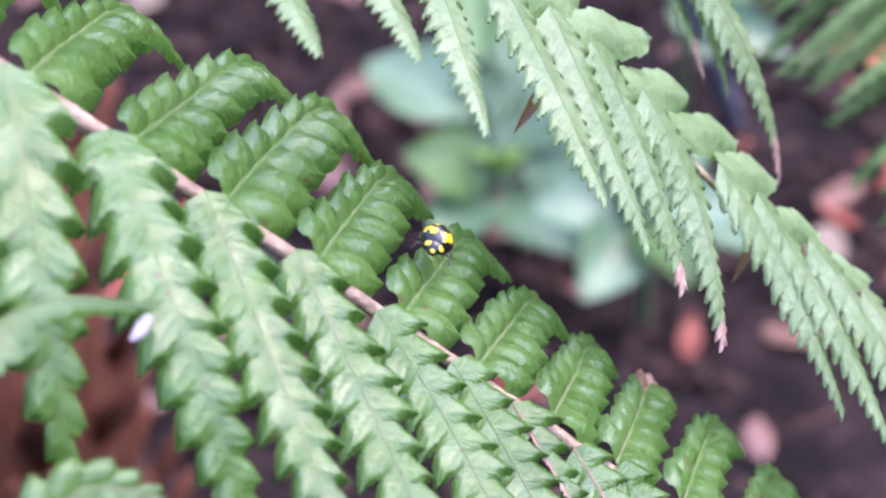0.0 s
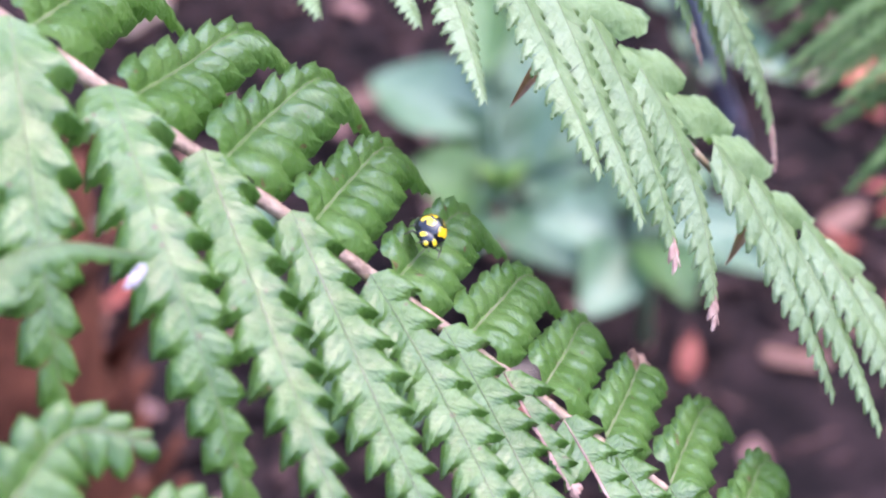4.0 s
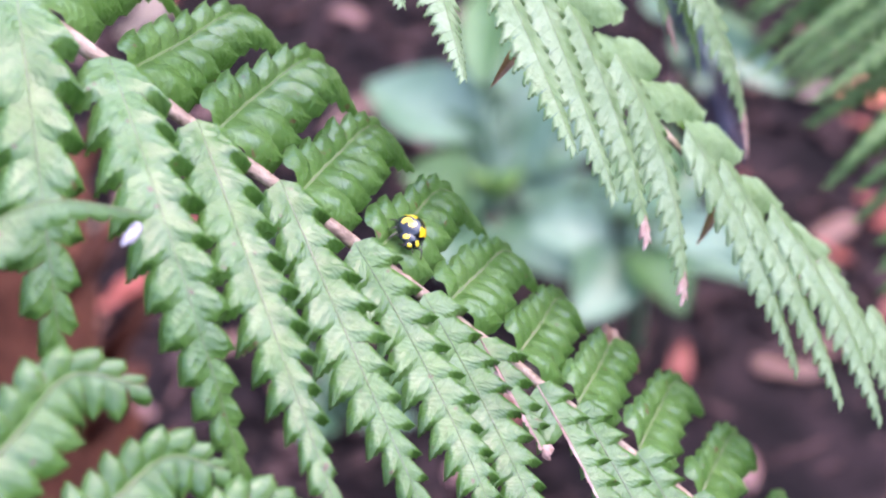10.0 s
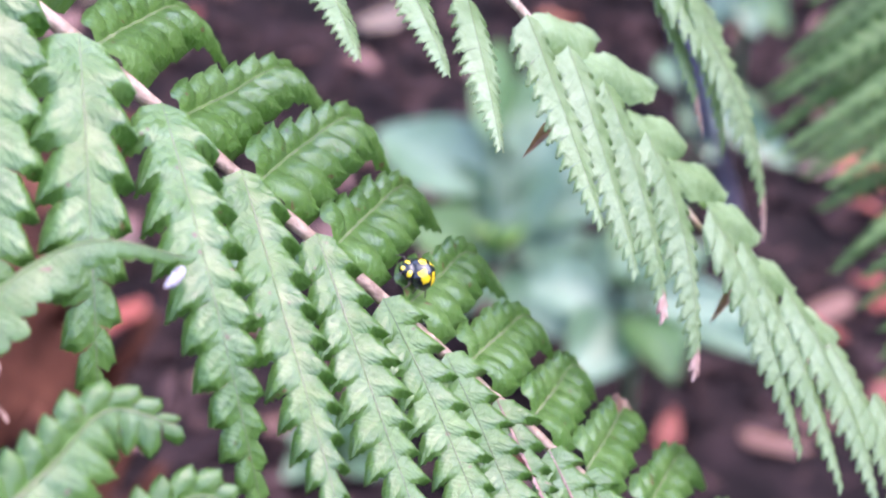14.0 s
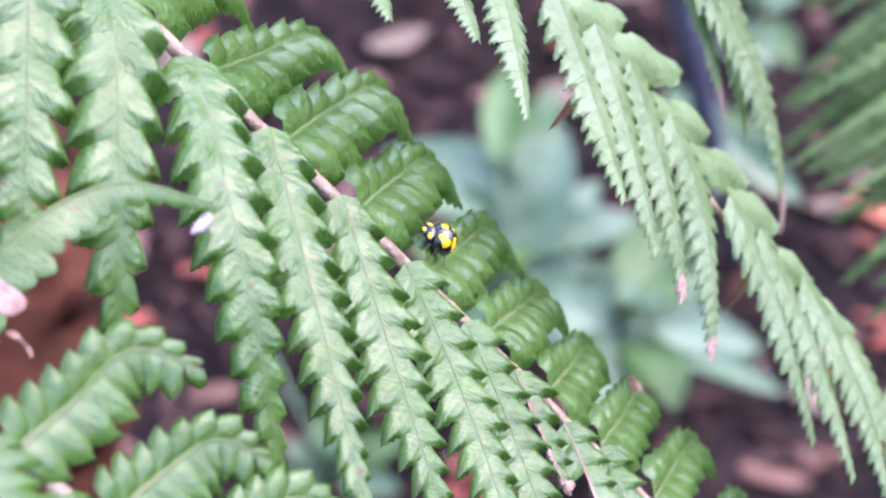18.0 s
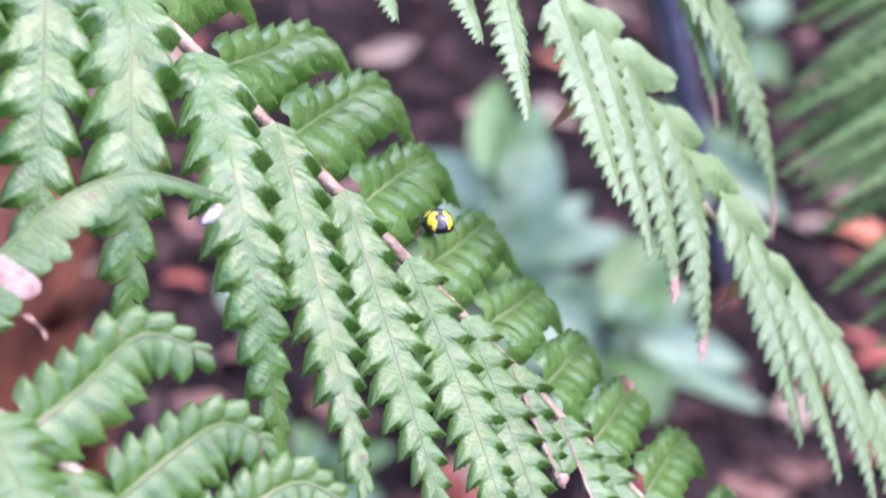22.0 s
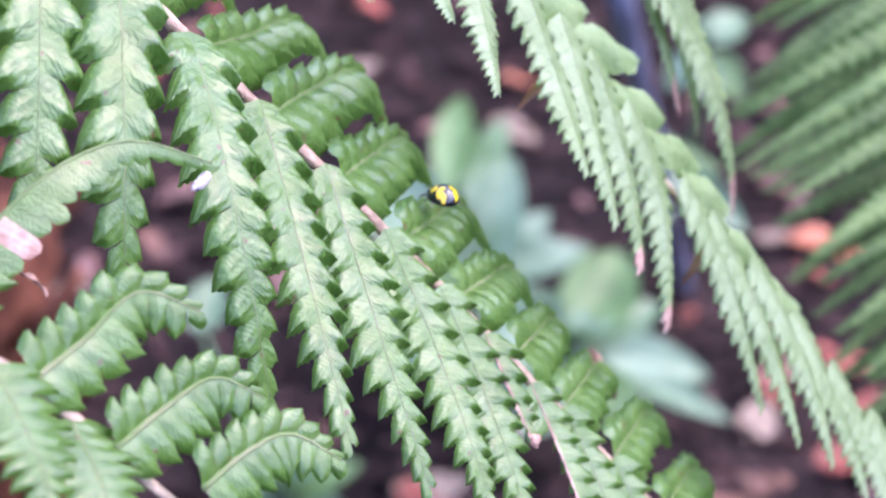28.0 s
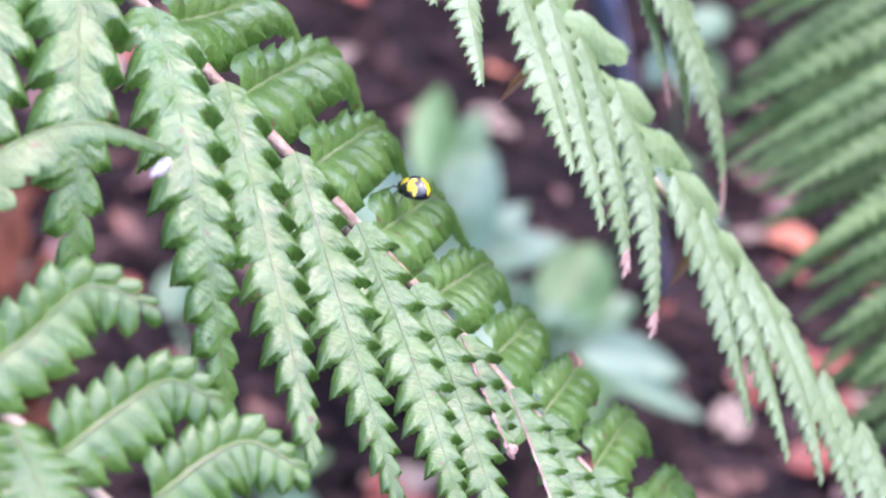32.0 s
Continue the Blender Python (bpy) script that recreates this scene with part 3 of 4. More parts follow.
def frond_main():
    rng = random.Random(5)
    fr = thing("fern_frond", "glossy green fern frond with a brown rachis and toothed pinnae", "fern", "fern fronds")
    line = [Vector(p) for p in ((-0.0589, 0.1560, 0.9353), (-0.0349, 0.1582, 0.9122), (-0.0109, 0.1603, 0.8889), (0.0131, 0.1619, 0.8648), (0.0371, 0.1634, 0.8407), (0.0611, 0.1649, 0.8165), (0.0771, 0.1659, 0.8004))]
    d = (line[0] - line[1]).normalized()
    n = Vector(A_UP).normalized() * 0.001
    stipe(fr, [CROWN + Vector((0, 0, -0.03)), (-0.36, 0.55, 0.8), (-0.28, 0.3, 1.02), line[0] + d * 0.09 + Vector((-0.02, 0.02, -0.01)), line[0] + d * 0.03] + [p - n for p in line],
          [0.004, 0.0036, 0.003, 0.0016, 0.0011, 0.001, 0.0009, 0.00085, 0.0008, 0.0007, 0.0005, 0.0003], RACHIS, "brown streaked rachis", 160)
    for k, bend in enumerate(A_FAR):
        pinna(fr, bend, {4: 0.0052, 5: 0.0052}.get(k, 0.0049) * (1.0 - 0.01 * max(0, k - 6)), 10, A_UP, FERN, k <= 13, rng, blunt=True, height=0.5, thick=0.00021, fold=(0.22, 0.22), reach=(1.2, 0.59), taper=0.1, fins=0.7, crowd=0.55, carry=True, full=2.6, dead={(5, -1), (6, -1), (7, -1), (8, -1), (7, 1), (8, 1)} if k == 9 else ())
    for k, bend in enumerate(A_NEAR):
        eaten = {9: {(i, 1) for i in range(1, 5)}, 10: {(i, 1) for i in range(2, 11)}}.get(k, ())
        pinna(fr, bend, {0: 0.0058, 1: 0.0058, 2: 0.0058, 3: 0.0052, 4: 0.0048}.get(k, 0.0044) * (1.0 - 0.02 * max(0, k - 7)), {0: 8, 1: 8, 2: 8, 3: 8, 4: 12, 9: 5}.get(k, 12), (0.44, -0.47, 0.74), FERN, k <= 13, rng, "half-eaten pinna with a dry brown margin" if eaten else "",
              DEAD if eaten else None, style="broad" if k < 4 else "near", height=0.46, fold=(0.06, -0.04), thick=0.00022 if eaten else 0.00014, skip=eaten, crowd=0.45,
              late={3: 0.5, 4: 0.48}.get(k, 0.85), blunt=k in (3, 9), taper=0.15 if k == 4 else 0.0)
        if eaten:
            along, first = course(bend), {9: 0.25, 10: 0.2}[k]
            line = []
            for i in range(41):
                a = first + (1 - first) * i / 40
                side = (along(min(a + 0.02, 1)) - along(max(a - 0.02, 0))).normalized().cross(Vector((0.44, -0.47, 0.74)))
                wide = 0.0001 + 0.0004 * abs(noise.noise(Vector((i * 0.37, k, 0)))) + 0.0002 * abs(noise.noise(Vector((i * 1.3, k, 4))))
                base = along(a) + Vector((0, -0.4, 0.3)) * 0.0003
                line += [base - side * 0.0001, base + side * wide + Vector((0, 0, 0.00012 * math.sin(i * 0.9)))]
            part("dry_margin", raw("dry_margin", line, grid_faces(41, 2), PINK), fr, "ragged pale brown dry edge")
    tip = Vector(A_NEAR[9][2])
    for k, (ln, turn) in enumerate(((0.0022, 20), (0.0016, 80), (0.0015, -70))):
        part("torn_flap", leaf_mesh("torn_flap", ln, ln * 0.6, PINK, 0.5, -0.4, 0.1, k, 0.3), fr, "dry pale brown torn flap", pose(tip.x, tip.y, tip.z, 40, 10, turn))
    return fr


def frond_hanging():
    rng = random.Random(8)
    fr = thing("fern_frond", "pale green fern frond, sky sheen in its colour, with narrow drooping pinnae and dead tips", "fern", "fern fronds")
    rc = [(-0.0190, 0.1892, 0.9349), (-0.0061, 0.1885, 0.9206), (0.0024, 0.1902, 0.9102), (0.0115, 0.1937, 0.8990), (0.0258, 0.1947, 0.8818), (0.0430, 0.1933, 0.8626), (0.0623, 0.1906, 0.8434), (0.0725, 0.1888, 0.8330)]
    stipe(fr, [CROWN + Vector((0.03, 0.02, -0.03)), (-0.25, 0.6, 0.85), (-0.1, 0.3, 1.03)] + [Vector(p) + Vector((0, 0.82, -0.57)) * 0.006 for p in rc],
          [0.004, 0.0036, 0.003, 0.001, 0.0007, 0.0006, 0.0006, 0.0005, 0.0005, 0.0003], RACHIS, "thin brown rachis", 110)
    for k, bend in enumerate(B_NEAR):
        pinna(fr, bend, 0.0032 if k < 3 else 0.004, 15, (0.45, -0.3, 0.84), FERN_PALE_SHEEN, True, rng, style="hang", taper=0.2, thick=0.00008, height=0.3, crowd=0.5, fold=(0.0, -0.35),
              dead={(i, j) for i in (13, 14) for j in (1, -1)} if k in (5, 6) else (), dead_mat=PINK)
    for k, (b, t) in enumerate(B_FAR):
        b, t = Vector(b), Vector(t)
        x = (t - b).normalized()
        z = Vector((0.5, -0.5, 0.7))
        z = (z - x * z.dot(x)).normalized()
        m = Matrix((x, z.cross(x), z)).transposed().to_4x4()
        m.translation = b - x * 0.001 + Vector((0, 0.82, -0.57)) * 0.003
        ln = (t - b).length
        part("pinna", leaf_mesh("pinna", ln * 1.3, 0.0064 if k < 5 else 0.0048, FERN_FRESH, 0.16, -0.45, 0.04, 300 + k, -0.9, 6), fr, "short rounded pinna seen from its end", m)
    for k, bend in enumerate(B_DROOP):
        pinna(fr, bend, (0.002, 0.0022, 0.0058, 0.005)[k], (12, 12, 18, 6)[k], (0.45, -0.35, 0.82), FERN_PALE_SHEEN, True, rng, "thin drooping pinna with a dead tip", style="hang", thick=0.00018, height=0.2,
              dead={(i, s) for i in ((9, 10, 11), (), (15, 16, 17), ())[k] for s in (1, -1)}, dead_mat=PINK, taper=(0.2, 0.2, 0.68, 0.0)[k], blunt=k == 3, fold=(0.0, -0.2))
    for k, (p, q, w) in enumerate(WITHERED):
        p, q = Vector(p), Vector(q)
        d = q - p
        me = leaf_mesh("withered_pinna", d.length, w, RUST, 0.12, 0.5, 0.02, 60 + k)
        ob = part("withered_pinna", me, fr, "narrow withered rust-brown pinna")
        x = d.normalized()
        z = Vector((0.3, -0.6, 0.74))
        z = (z - x * z.dot(x)).normalized()
        m = Matrix((x, z.cross(x), z)).transposed().to_4x4()
        m.translation = p
        ob.matrix_basis = m
    return fr


def frond_low():
    rng = random.Random(9)
    fr = thing("fern_frond", "glossy green fern frond with brown-tipped arching pinnae", "fern", "fern fronds")
    rc = [(-0.0628, 0.1045, 0.9129), (-0.0538, 0.1054, 0.9088), (-0.0487, 0.1074, 0.9044), (-0.0430, 0.1093, 0.8999), (-0.0362, 0.1105, 0.8925), (-0.0275, 0.1127, 0.8827)]
    stipe(fr, [CROWN + Vector((-0.03, -0.03, -0.03)), (-0.4, 0.5, 0.75), (-0.25, 0.18, 0.98)] + rc,
          [0.004, 0.0036, 0.003, 0.0014, 0.001, 0.0009, 0.0008, 0.0007, 0.0006], RACHIS, "brown rachis", 90)
    for k, bend in enumerate(C_UP):
        if k == 0:
            pinna(fr, bend, 0.0055, 16, (0.15, -0.62, 0.85), FERN, True, rng, "arching pinna with pink dead lobes", style="round", blunt=True, thick=0.0003,
                  dead={(3, 1)}, dead_mat=PINK, skip={(i, -1) for i in range(16)}, height=0.3, early=0.12, taper=0.4)
        else:
            pinna(fr, bend, 0.0045, 9, (0.76, -0.22, 0.61), FERN, True, rng, blunt=True, style="low", thick=0.00034, height=0.45, fold=(0.08, 0.15), reach=(1.1, 0.68), crowd=0.3, fins=0.4, carry=True, full=5)
    for bend in C_DOWN:
        pinna(fr, bend, 0.005, 9, (0.5, -0.2, 0.84), FERN, True, rng, style="far", thick=0.0002, height=0.4)
    tip = Vector((-0.0464, 0.1187, 0.9056))
    part("withered_lobe", leaf_mesh("withered_lobe", 0.0034, 0.0014, DEAD, 0.3, 0.5, 0.05, 5, 0.3), fr, "withered blackish lobe tip", pose(tip.x, tip.y, tip.z, -30, 10, -10))
    return fr


# ---- ground
def ground():
    n = 90
    verts = []
    for i in range(n):
        for j in range(n):
            x = (j / (n - 1) * 2 - 1)
            y = (i / (n - 1) * 2 - 1)
            px, py = 60 * x ** 5 + 1.2 * x, 1.5 + 60 * y ** 5 + 1.2 * y
            z = 0.02 * noise.noise(Vector((px * 3, py * 3, 0.3))) + 0.006 * noise.noise(Vector((px * 14, py * 14, 2)))
            verts.append((px, py, z))
    thing("ground", "dark soil with bark mulch", "ground", kind="structure", me=raw("ground", verts, grid_faces(n, n, flip=True), SOIL))


def mulch():
    rng = random.Random(3)
    verts, faces = [], []
    for k in range(7000):
        x, y = rng.uniform(-0.9, 1.3), rng.uniform(0.75, 3.3)
        ln, wd, th = rng.uniform(0.012, 0.05), rng.uniform(0.005, 0.016), rng.uniform(0.002, 0.006)
        m = pose(x, y, rng.uniform(0.0, 0.014), rng.uniform(-25, 25), rng.uniform(-25, 25), rng.uniform(0, 360))
        s = len(verts)
        tp = rng.uniform(0.5, 1)
        for dx, dy, dz in ((-1, -1, -1), (1, -tp, -1), (1, tp, -1), (-1, 1, -1), (-1, -.8, 1), (.9, -tp * .8, 1), (.9, tp * .8, 1), (-1, .8, 1)):
            verts.append(m @ Vector((dx * ln / 2, dy * wd / 2, dz * th / 2)))
        faces += [tuple(s + q for q in f) for f in ((0, 3, 2, 1), (4, 5, 6, 7), (0, 1, 5, 4), (1, 2, 6, 5), (2, 3, 7, 6), (3, 0, 4, 7))]
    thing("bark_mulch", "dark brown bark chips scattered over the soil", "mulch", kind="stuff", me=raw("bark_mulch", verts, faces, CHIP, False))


HERBS = [
    ((0.0394, 1.3471, 0.1153), [((0.0241, 1.3919, 0.1489), (-0.0747, 1.4602, 0.1803), 0.082), ((0.0271, 1.4097, 0.1958), (0.0273, 1.5447, 0.2413), 0.034), ((0.0508, 1.3618, 0.1201), (0.0815, 1.4492, 0.2218), 0.055), ((0.0399, 1.3638, 0.1230), (-0.0112, 1.4160, 0.1676), 0.038), ((0.0551, 1.3648, 0.1250), (0.1224, 1.4242, 0.1829), 0.038), ((0.0617, 1.3598, 0.1171), (0.1261, 1.3176, 0.1076), 0.031), ((0.0306, 1.3603, 0.1174), (-0.0109, 1.3435, 0.1087), 0.038), ((0.0587, 1.3706, 0.1342), (0.1619, 1.4017, 0.1666), 0.036), ((0.0446, 1.4027, 0.1850), (0.0799, 1.5727, 0.2115), 0.031), ((0.0220, 1.3542, 0.1075), (-0.0382, 1.3353, 0.1516), 0.056), ((0.0495, 1.3479, 0.0980), (0.0988, 1.2642, 0.0974), 0.061), ((0.0184, 1.3484, 0.0983), (-0.0108, 1.2751, 0.0940), 0.051), ((0.0377, 1.3719, 0.1359), (0.0028, 1.5037, 0.1757), 0.074), ((0.0599, 1.3569, 0.1125), (0.1209, 1.3584, 0.1347), 0.036), ((0.0399, 1.3638, 0.1230), (0.0639, 1.4387, 0.1673), 0.041)]),
    ((0.1446, 1.2216, 0.1686), [((0.1333, 1.2265, 0.1573), (0.0633, 1.2259, 0.1739), 0.047), ((0.1448, 1.2362, 0.1729), (0.1783, 1.3119, 0.2187), 0.056), ((0.1612, 1.2285, 0.1610), (0.2552, 1.2170, 0.1631), 0.037), ((0.1606, 1.2221, 0.1509), (0.2683, 1.1763, 0.1550), 0.028), ((0.1536, 1.2216, 0.1499), (0.1836, 1.1481, 0.1463), 0.044), ((0.1397, 1.2206, 0.1481), (0.1029, 1.1435, 0.1377), 0.051), ((0.1455, 1.2337, 0.1690), (0.1193, 1.2992, 0.1787), 0.037), ((0.1555, 1.2319, 0.1663), (0.2147, 1.2815, 0.1897), 0.033)]),
    ((0.2144, 1.5335, 0.1891), [((0.2207, 1.5442, 0.1874), (0.3194, 1.4857, 0.1525), 0.036), ((0.2176, 1.5455, 0.1894), (0.2950, 1.5509, 0.1805), 0.027), ((0.2137, 1.5393, 0.1795), (0.2406, 1.4772, 0.1565), 0.033), ((0.2094, 1.5449, 0.1883), (0.1907, 1.5910, 0.2049), 0.027)]),
    ((0.2890, 1.7783, 0.2005), [((0.2884, 1.7840, 0.1908), (0.2587, 1.7548, 0.1626), 0.034), ((0.2975, 1.7847, 0.1920), (0.3423, 1.7526, 0.1605), 0.037), ((0.2956, 1.7912, 0.2023), (0.3426, 1.8512, 0.2233), 0.037), ((0.2918, 1.7826, 0.1887), (0.3047, 1.7320, 0.1647), 0.027)]),
    ((-0.0858, 1.1677, 0.0240), [((-0.0915, 1.1778, 0.0211), (-0.1278, 1.1754, 0.0363), 0.026), ((-0.0821, 1.1783, 0.0219), (-0.0276, 1.1866, 0.0532), 0.028), ((-0.0810, 1.1733, 0.0139), (-0.0322, 1.1479, 0.0296), 0.028), ((-0.0953, 1.1724, 0.0127), (-0.1246, 1.1397, 0.0174), 0.028), ((-0.0873, 1.1806, 0.0255), (-0.1069, 1.2159, 0.0439), 0.026), ((-0.1769, 1.2445, 0.1268), (-0.1651, 1.2878, 0.1576), 0.033)]),
]


def herb(k, centre, leaves):
    pl = thing("garden_plant", "leafy garden plant with broad pale blue-green leaves", "plant", "blue-green garden plants")
    c = Vector(centre)
    b = Vector((c.x + 0.02, c.y + 0.05, 0.0))
    line = spline([b, b.lerp(c, 0.5) + Vector((0.006, 0.004, 0)), c], 10)
    v, f = tube(line, [0.006 - 0.002 * i / 9 for i in range(10)], 8)
    part("stem", raw("stem", v, f, GLAUCOUS), pl, "thick pale stem")
    rng = random.Random(70 + k)
    for i, (p, q, w) in enumerate(leaves):
        p, q = Vector(p), Vector(q)
        d = q - p
        ln = d.length
        x = d.normalized()
        up = Vector((rng.uniform(-0.3, 0.3), -0.42, 0.8))
        z = (up - x * up.dot(x)).normalized()
        m = Matrix((x, z.cross(x), z)).transposed().to_4x4()
        m.translation = p
        part("leaf", leaf_mesh("leaf", ln * 1.05, w * 1.15, HERB_GREEN if i in ((1, 3, 6, 9, 14) if k == 0 else (1, 4)) else GLAUCOUS, 0.12, 0.35, 0.012, 90 * k + i, 0.5), pl, m=m)
        sv, sf = tube([c, (c + p) / 2 + Vector((0, 0, -0.004)), p + x * 0.01 - z * 0.003], [0.003, 0.0028, 0.0022], 6)
        part("leaf_stalk", raw("leaf_stalk", sv, sf, GLAUCOUS), pl)
    for i in range(5):
        part("leaf", leaf_mesh("leaf", 0.038, 0.02, YOUNG if k == 0 else GLAUCOUS, 0.2, 0.4, 0, k + i), pl, "small bright yellow-green leaf" if k == 0 else "",
             pose(c.x, c.y, c.z, 0, -50 - 6 * i, i * 72 + 20))
    return pl


def litter():
    rng = random.Random(12)
    meshes = [[leaf_mesh("fallen_leaf", 1.0, rng.uniform(0.4, 0.65), m, rng.uniform(-0.2, 0.25), rng.uniform(-0.3, 0.5), 0.04, 7 * i + k, 0.6) for k in range(3)] for i, m in enumerate(LITTER)]
    names = ("dull red fallen leaf lying on dark mulch", "orange-red fallen leaf lying on dark mulch", "pinkish fallen leaf lying on dark mulch", "brown fallen leaf lying on dark mulch", "pale tan fallen leaf lying on dark mulch")

    def leaf(x, y, kind, size, turn):
        ob = thing("fallen_leaf", names[kind], "fallen leaf", "fallen leaves", me=meshes[kind][rng.randrange(3)])
        ob.matrix_basis = pose(x, y, 0.016 + 0.1 * size * 0.25, rng.uniform(-14, 14), rng.uniform(-14, 14), turn) @ Matrix.Scale(size, 4)

    for k in range(170):
        leaf(rng.uniform(-0.6, 0.95), rng.uniform(0.95, 2.9), rng.choice((0, 0, 2, 2, 2, 3, 3, 3, 4)), rng.uniform(0.03, 0.075), rng.uniform(0, 360))
    for x, y, kind, size, turn in ((0.412, 1.707, 1, 0.094, 5), (0.395, 1.831, 2, 0.071, 40), (0.386, 1.300, 0, 0.085, 15), (0.475, 1.401, 4, 0.060, 80), (0.408, 1.452, 0, 0.075, 25), (0.083, 2.036, 1, 0.053, 0), (-0.002, 1.874, 2, 0.040, 60), (-0.136, 1.983, 4, 0.080, 10), (0.345, 1.425, 3, 0.066, 35),
                                   (0.081, 1.591, 2, 0.047, 0), (0.430, 1.365, 0, 0.066, 60), (0.311, 1.268, 3, 0.060, 20), (-0.148, 1.890, 2, 0.073, 10), (0.005, 1.201, 4, 0.072, 20), (0.064, 1.144, 2, 0.042, 30), (-0.225, 1.256, 3, 0.050, 20)):
        leaf(x, y, kind, size, turn)


def tree_fern_trunk():
    line = [Vector((-0.34, 0.82, -0.03)), Vector((-0.345, 0.82, 0.2)), Vector((-0.34, 0.82, 0.43)), Vector((-0.34, 0.82, 0.47))]
    v, f = tube(spline(line, 24), [0.15 - 0.02 * k / 23 for k in range(23)] + [0.05], 28, 0.12)
    tr = thing("tree_fern_trunk", "short reddish-brown fibrous tree fern trunk", "trunk")
    part("trunk", raw("trunk", v, f, TRUNK), tr)
    rng = random.Random(2)
    for k in range(70):
        a, z = rng.uniform(0, 6.28), rng.uniform(0.02, 0.45)
        p = Vector((-0.34 + 0.135 * math.cos(a), 0.82 + 0.135 * math.sin(a), z))
        out = Vector((math.cos(a), math.sin(a), 1.2))
        pts = [p, p + out * 0.02, p + out * 0.035 + Vector((0, 0, 0.01))]
        v, f = tube(pts, [0.008, 0.007, 0.004], 6, 0.3)
        part("frond_stub", raw("frond_stub", v, f, TRUNK), tr)


FAR = [
    ((0.1091, 0.3979, 0.8605), (0.0935, 0.3800, 0.8616), (0.0739, 0.3681, 0.8476)),
    ((0.1105, 0.3924, 0.8516), (0.0912, 0.3732, 0.8501), (0.0678, 0.3600, 0.8337)),
    ((0.1124, 0.3825, 0.8474), (0.0924, 0.3631, 0.8456), (0.0684, 0.3498, 0.8289)),
    ((0.1129, 0.3727, 0.8432), (0.0886, 0.3529, 0.8404), (0.0603, 0.3390, 0.8226)),
    ((0.1133, 0.3630, 0.8392), (0.0904, 0.3434, 0.8369), (0.0635, 0.3298, 0.8195)),
    ((0.1123, 0.3537, 0.8358), (0.0928, 0.3353, 0.8357), (0.0694, 0.3229, 0.8206)),
    ((0.1139, 0.3442, 0.8323), (0.0946, 0.3261, 0.8326), (0.0713, 0.3139, 0.8178)),
    ((0.1144, 0.3336, 0.8269), (0.0962, 0.3161, 0.8282), (0.0740, 0.3045, 0.8146)),
    ((0.1149, 0.3232, 0.8217), (0.0975, 0.3057, 0.8232), (0.0761, 0.2942, 0.8097)),
    ((0.1158, 0.3132, 0.8173), (0.0994, 0.2960, 0.8192), (0.0790, 0.2847, 0.8062)),
    ((0.1177, 0.3058, 0.8111), (0.1029, 0.2892, 0.8142), (0.0840, 0.2785, 0.8024)),
    ((0.1194, 0.2990, 0.8061), (0.1051, 0.2831, 0.8104), (0.0868, 0.2731, 0.7996)),
    ((0.1222, 0.2949, 0.7995), (0.1088, 0.2788, 0.8036), (0.0914, 0.2687, 0.7928)),
    ((0.1257, 0.2902, 0.7920), (0.1127, 0.2746, 0.7969), (0.0956, 0.2649, 0.7868)),
]


def far_fern():
    """A darker frond that hangs in from the side, further off."""
    rng = random.Random(21)
    fr = thing("fern_frond", "soft dark green fern frond hanging beside the litter", "fern", "fern fronds")
    rc = [(0.1073, 0.3979, 0.8605), (0.1106, 0.3825, 0.8474), (0.1115, 0.3630, 0.8392), (0.1121, 0.3442, 0.8323), (0.1131, 0.3232, 0.8217), (0.1159, 0.3058, 0.8111), (0.1204, 0.2949, 0.7995), (0.1285, 0.2850, 0.7807)]
    stipe(fr, [(0.62, 0.95, 0.0), (0.5, 0.75, 0.55), (0.28, 0.5, 0.93)] + rc, [0.005, 0.004, 0.003, 0.0016, 0.0014, 0.0013, 0.0012, 0.0011, 0.001, 0.0008, 0.0007], RACHIS, "brown rachis")
    behind = Vector((0.0, 0.02, -0.016))
    between = [tuple((Vector(p) + Vector(q)) / 2 + behind for p, q in zip(u, v)) for u, v in zip(FAR, FAR[1:])]
    for b, c, t in FAR + between:
        c, t = Vector(c) + Vector((0, 0, rng.uniform(-0.002, 0.003))), Vector(t) + Vector((rng.uniform(-0.003, 0.003), rng.uniform(-0.005, 0.005), rng.uniform(-0.003, 0.003)))
        pinna(fr, (b, c, t), 0.0037 * rng.uniform(0.8, 1.2), 15, (0.2 + rng.uniform(-0.3, 0.3), -0.35 + rng.uniform(-0.3, 0.3), 0.85), FERN_FAR, False, rng, style="near", fold=(0.1, -0.15), thick=0.00022)
        bb, d = Vector(b), Vector(t) - Vector(b)
        out = Vector((-d.x * 0.9, d.y + 0.02, d.z))
        pinna(fr, (bb, bb + out * 0.5 + Vector((0, 0, 0.01)), bb + out), 0.004, 16, (0.1, -0.45, 0.85), FERN_FAR, False, rng, thick=0.0003)
    return fr


def pole():
    p = [Vector(q) for q in ((0.4054, 1.8025, -0.3260), (0.2259, 1.4857, 0.1950), (0.1373, 1.3296, 0.4515))]
    v, f = tube(spline(p, 12), [0.011] * 12, 14)
    po = thing("garden_stake", "blue-grey plastic garden stake in the soil", "stake")
    part("shaft", raw("shaft", v, f, POLE), po)
    line = spline(p, 60)
    for k in (20, 34, 48):
        v, f = tube(line[k:k + 2], [0.012, 0.012], 14)
        part("joint", raw("joint", v, f, POLE), po, "slightly raised joint ring")


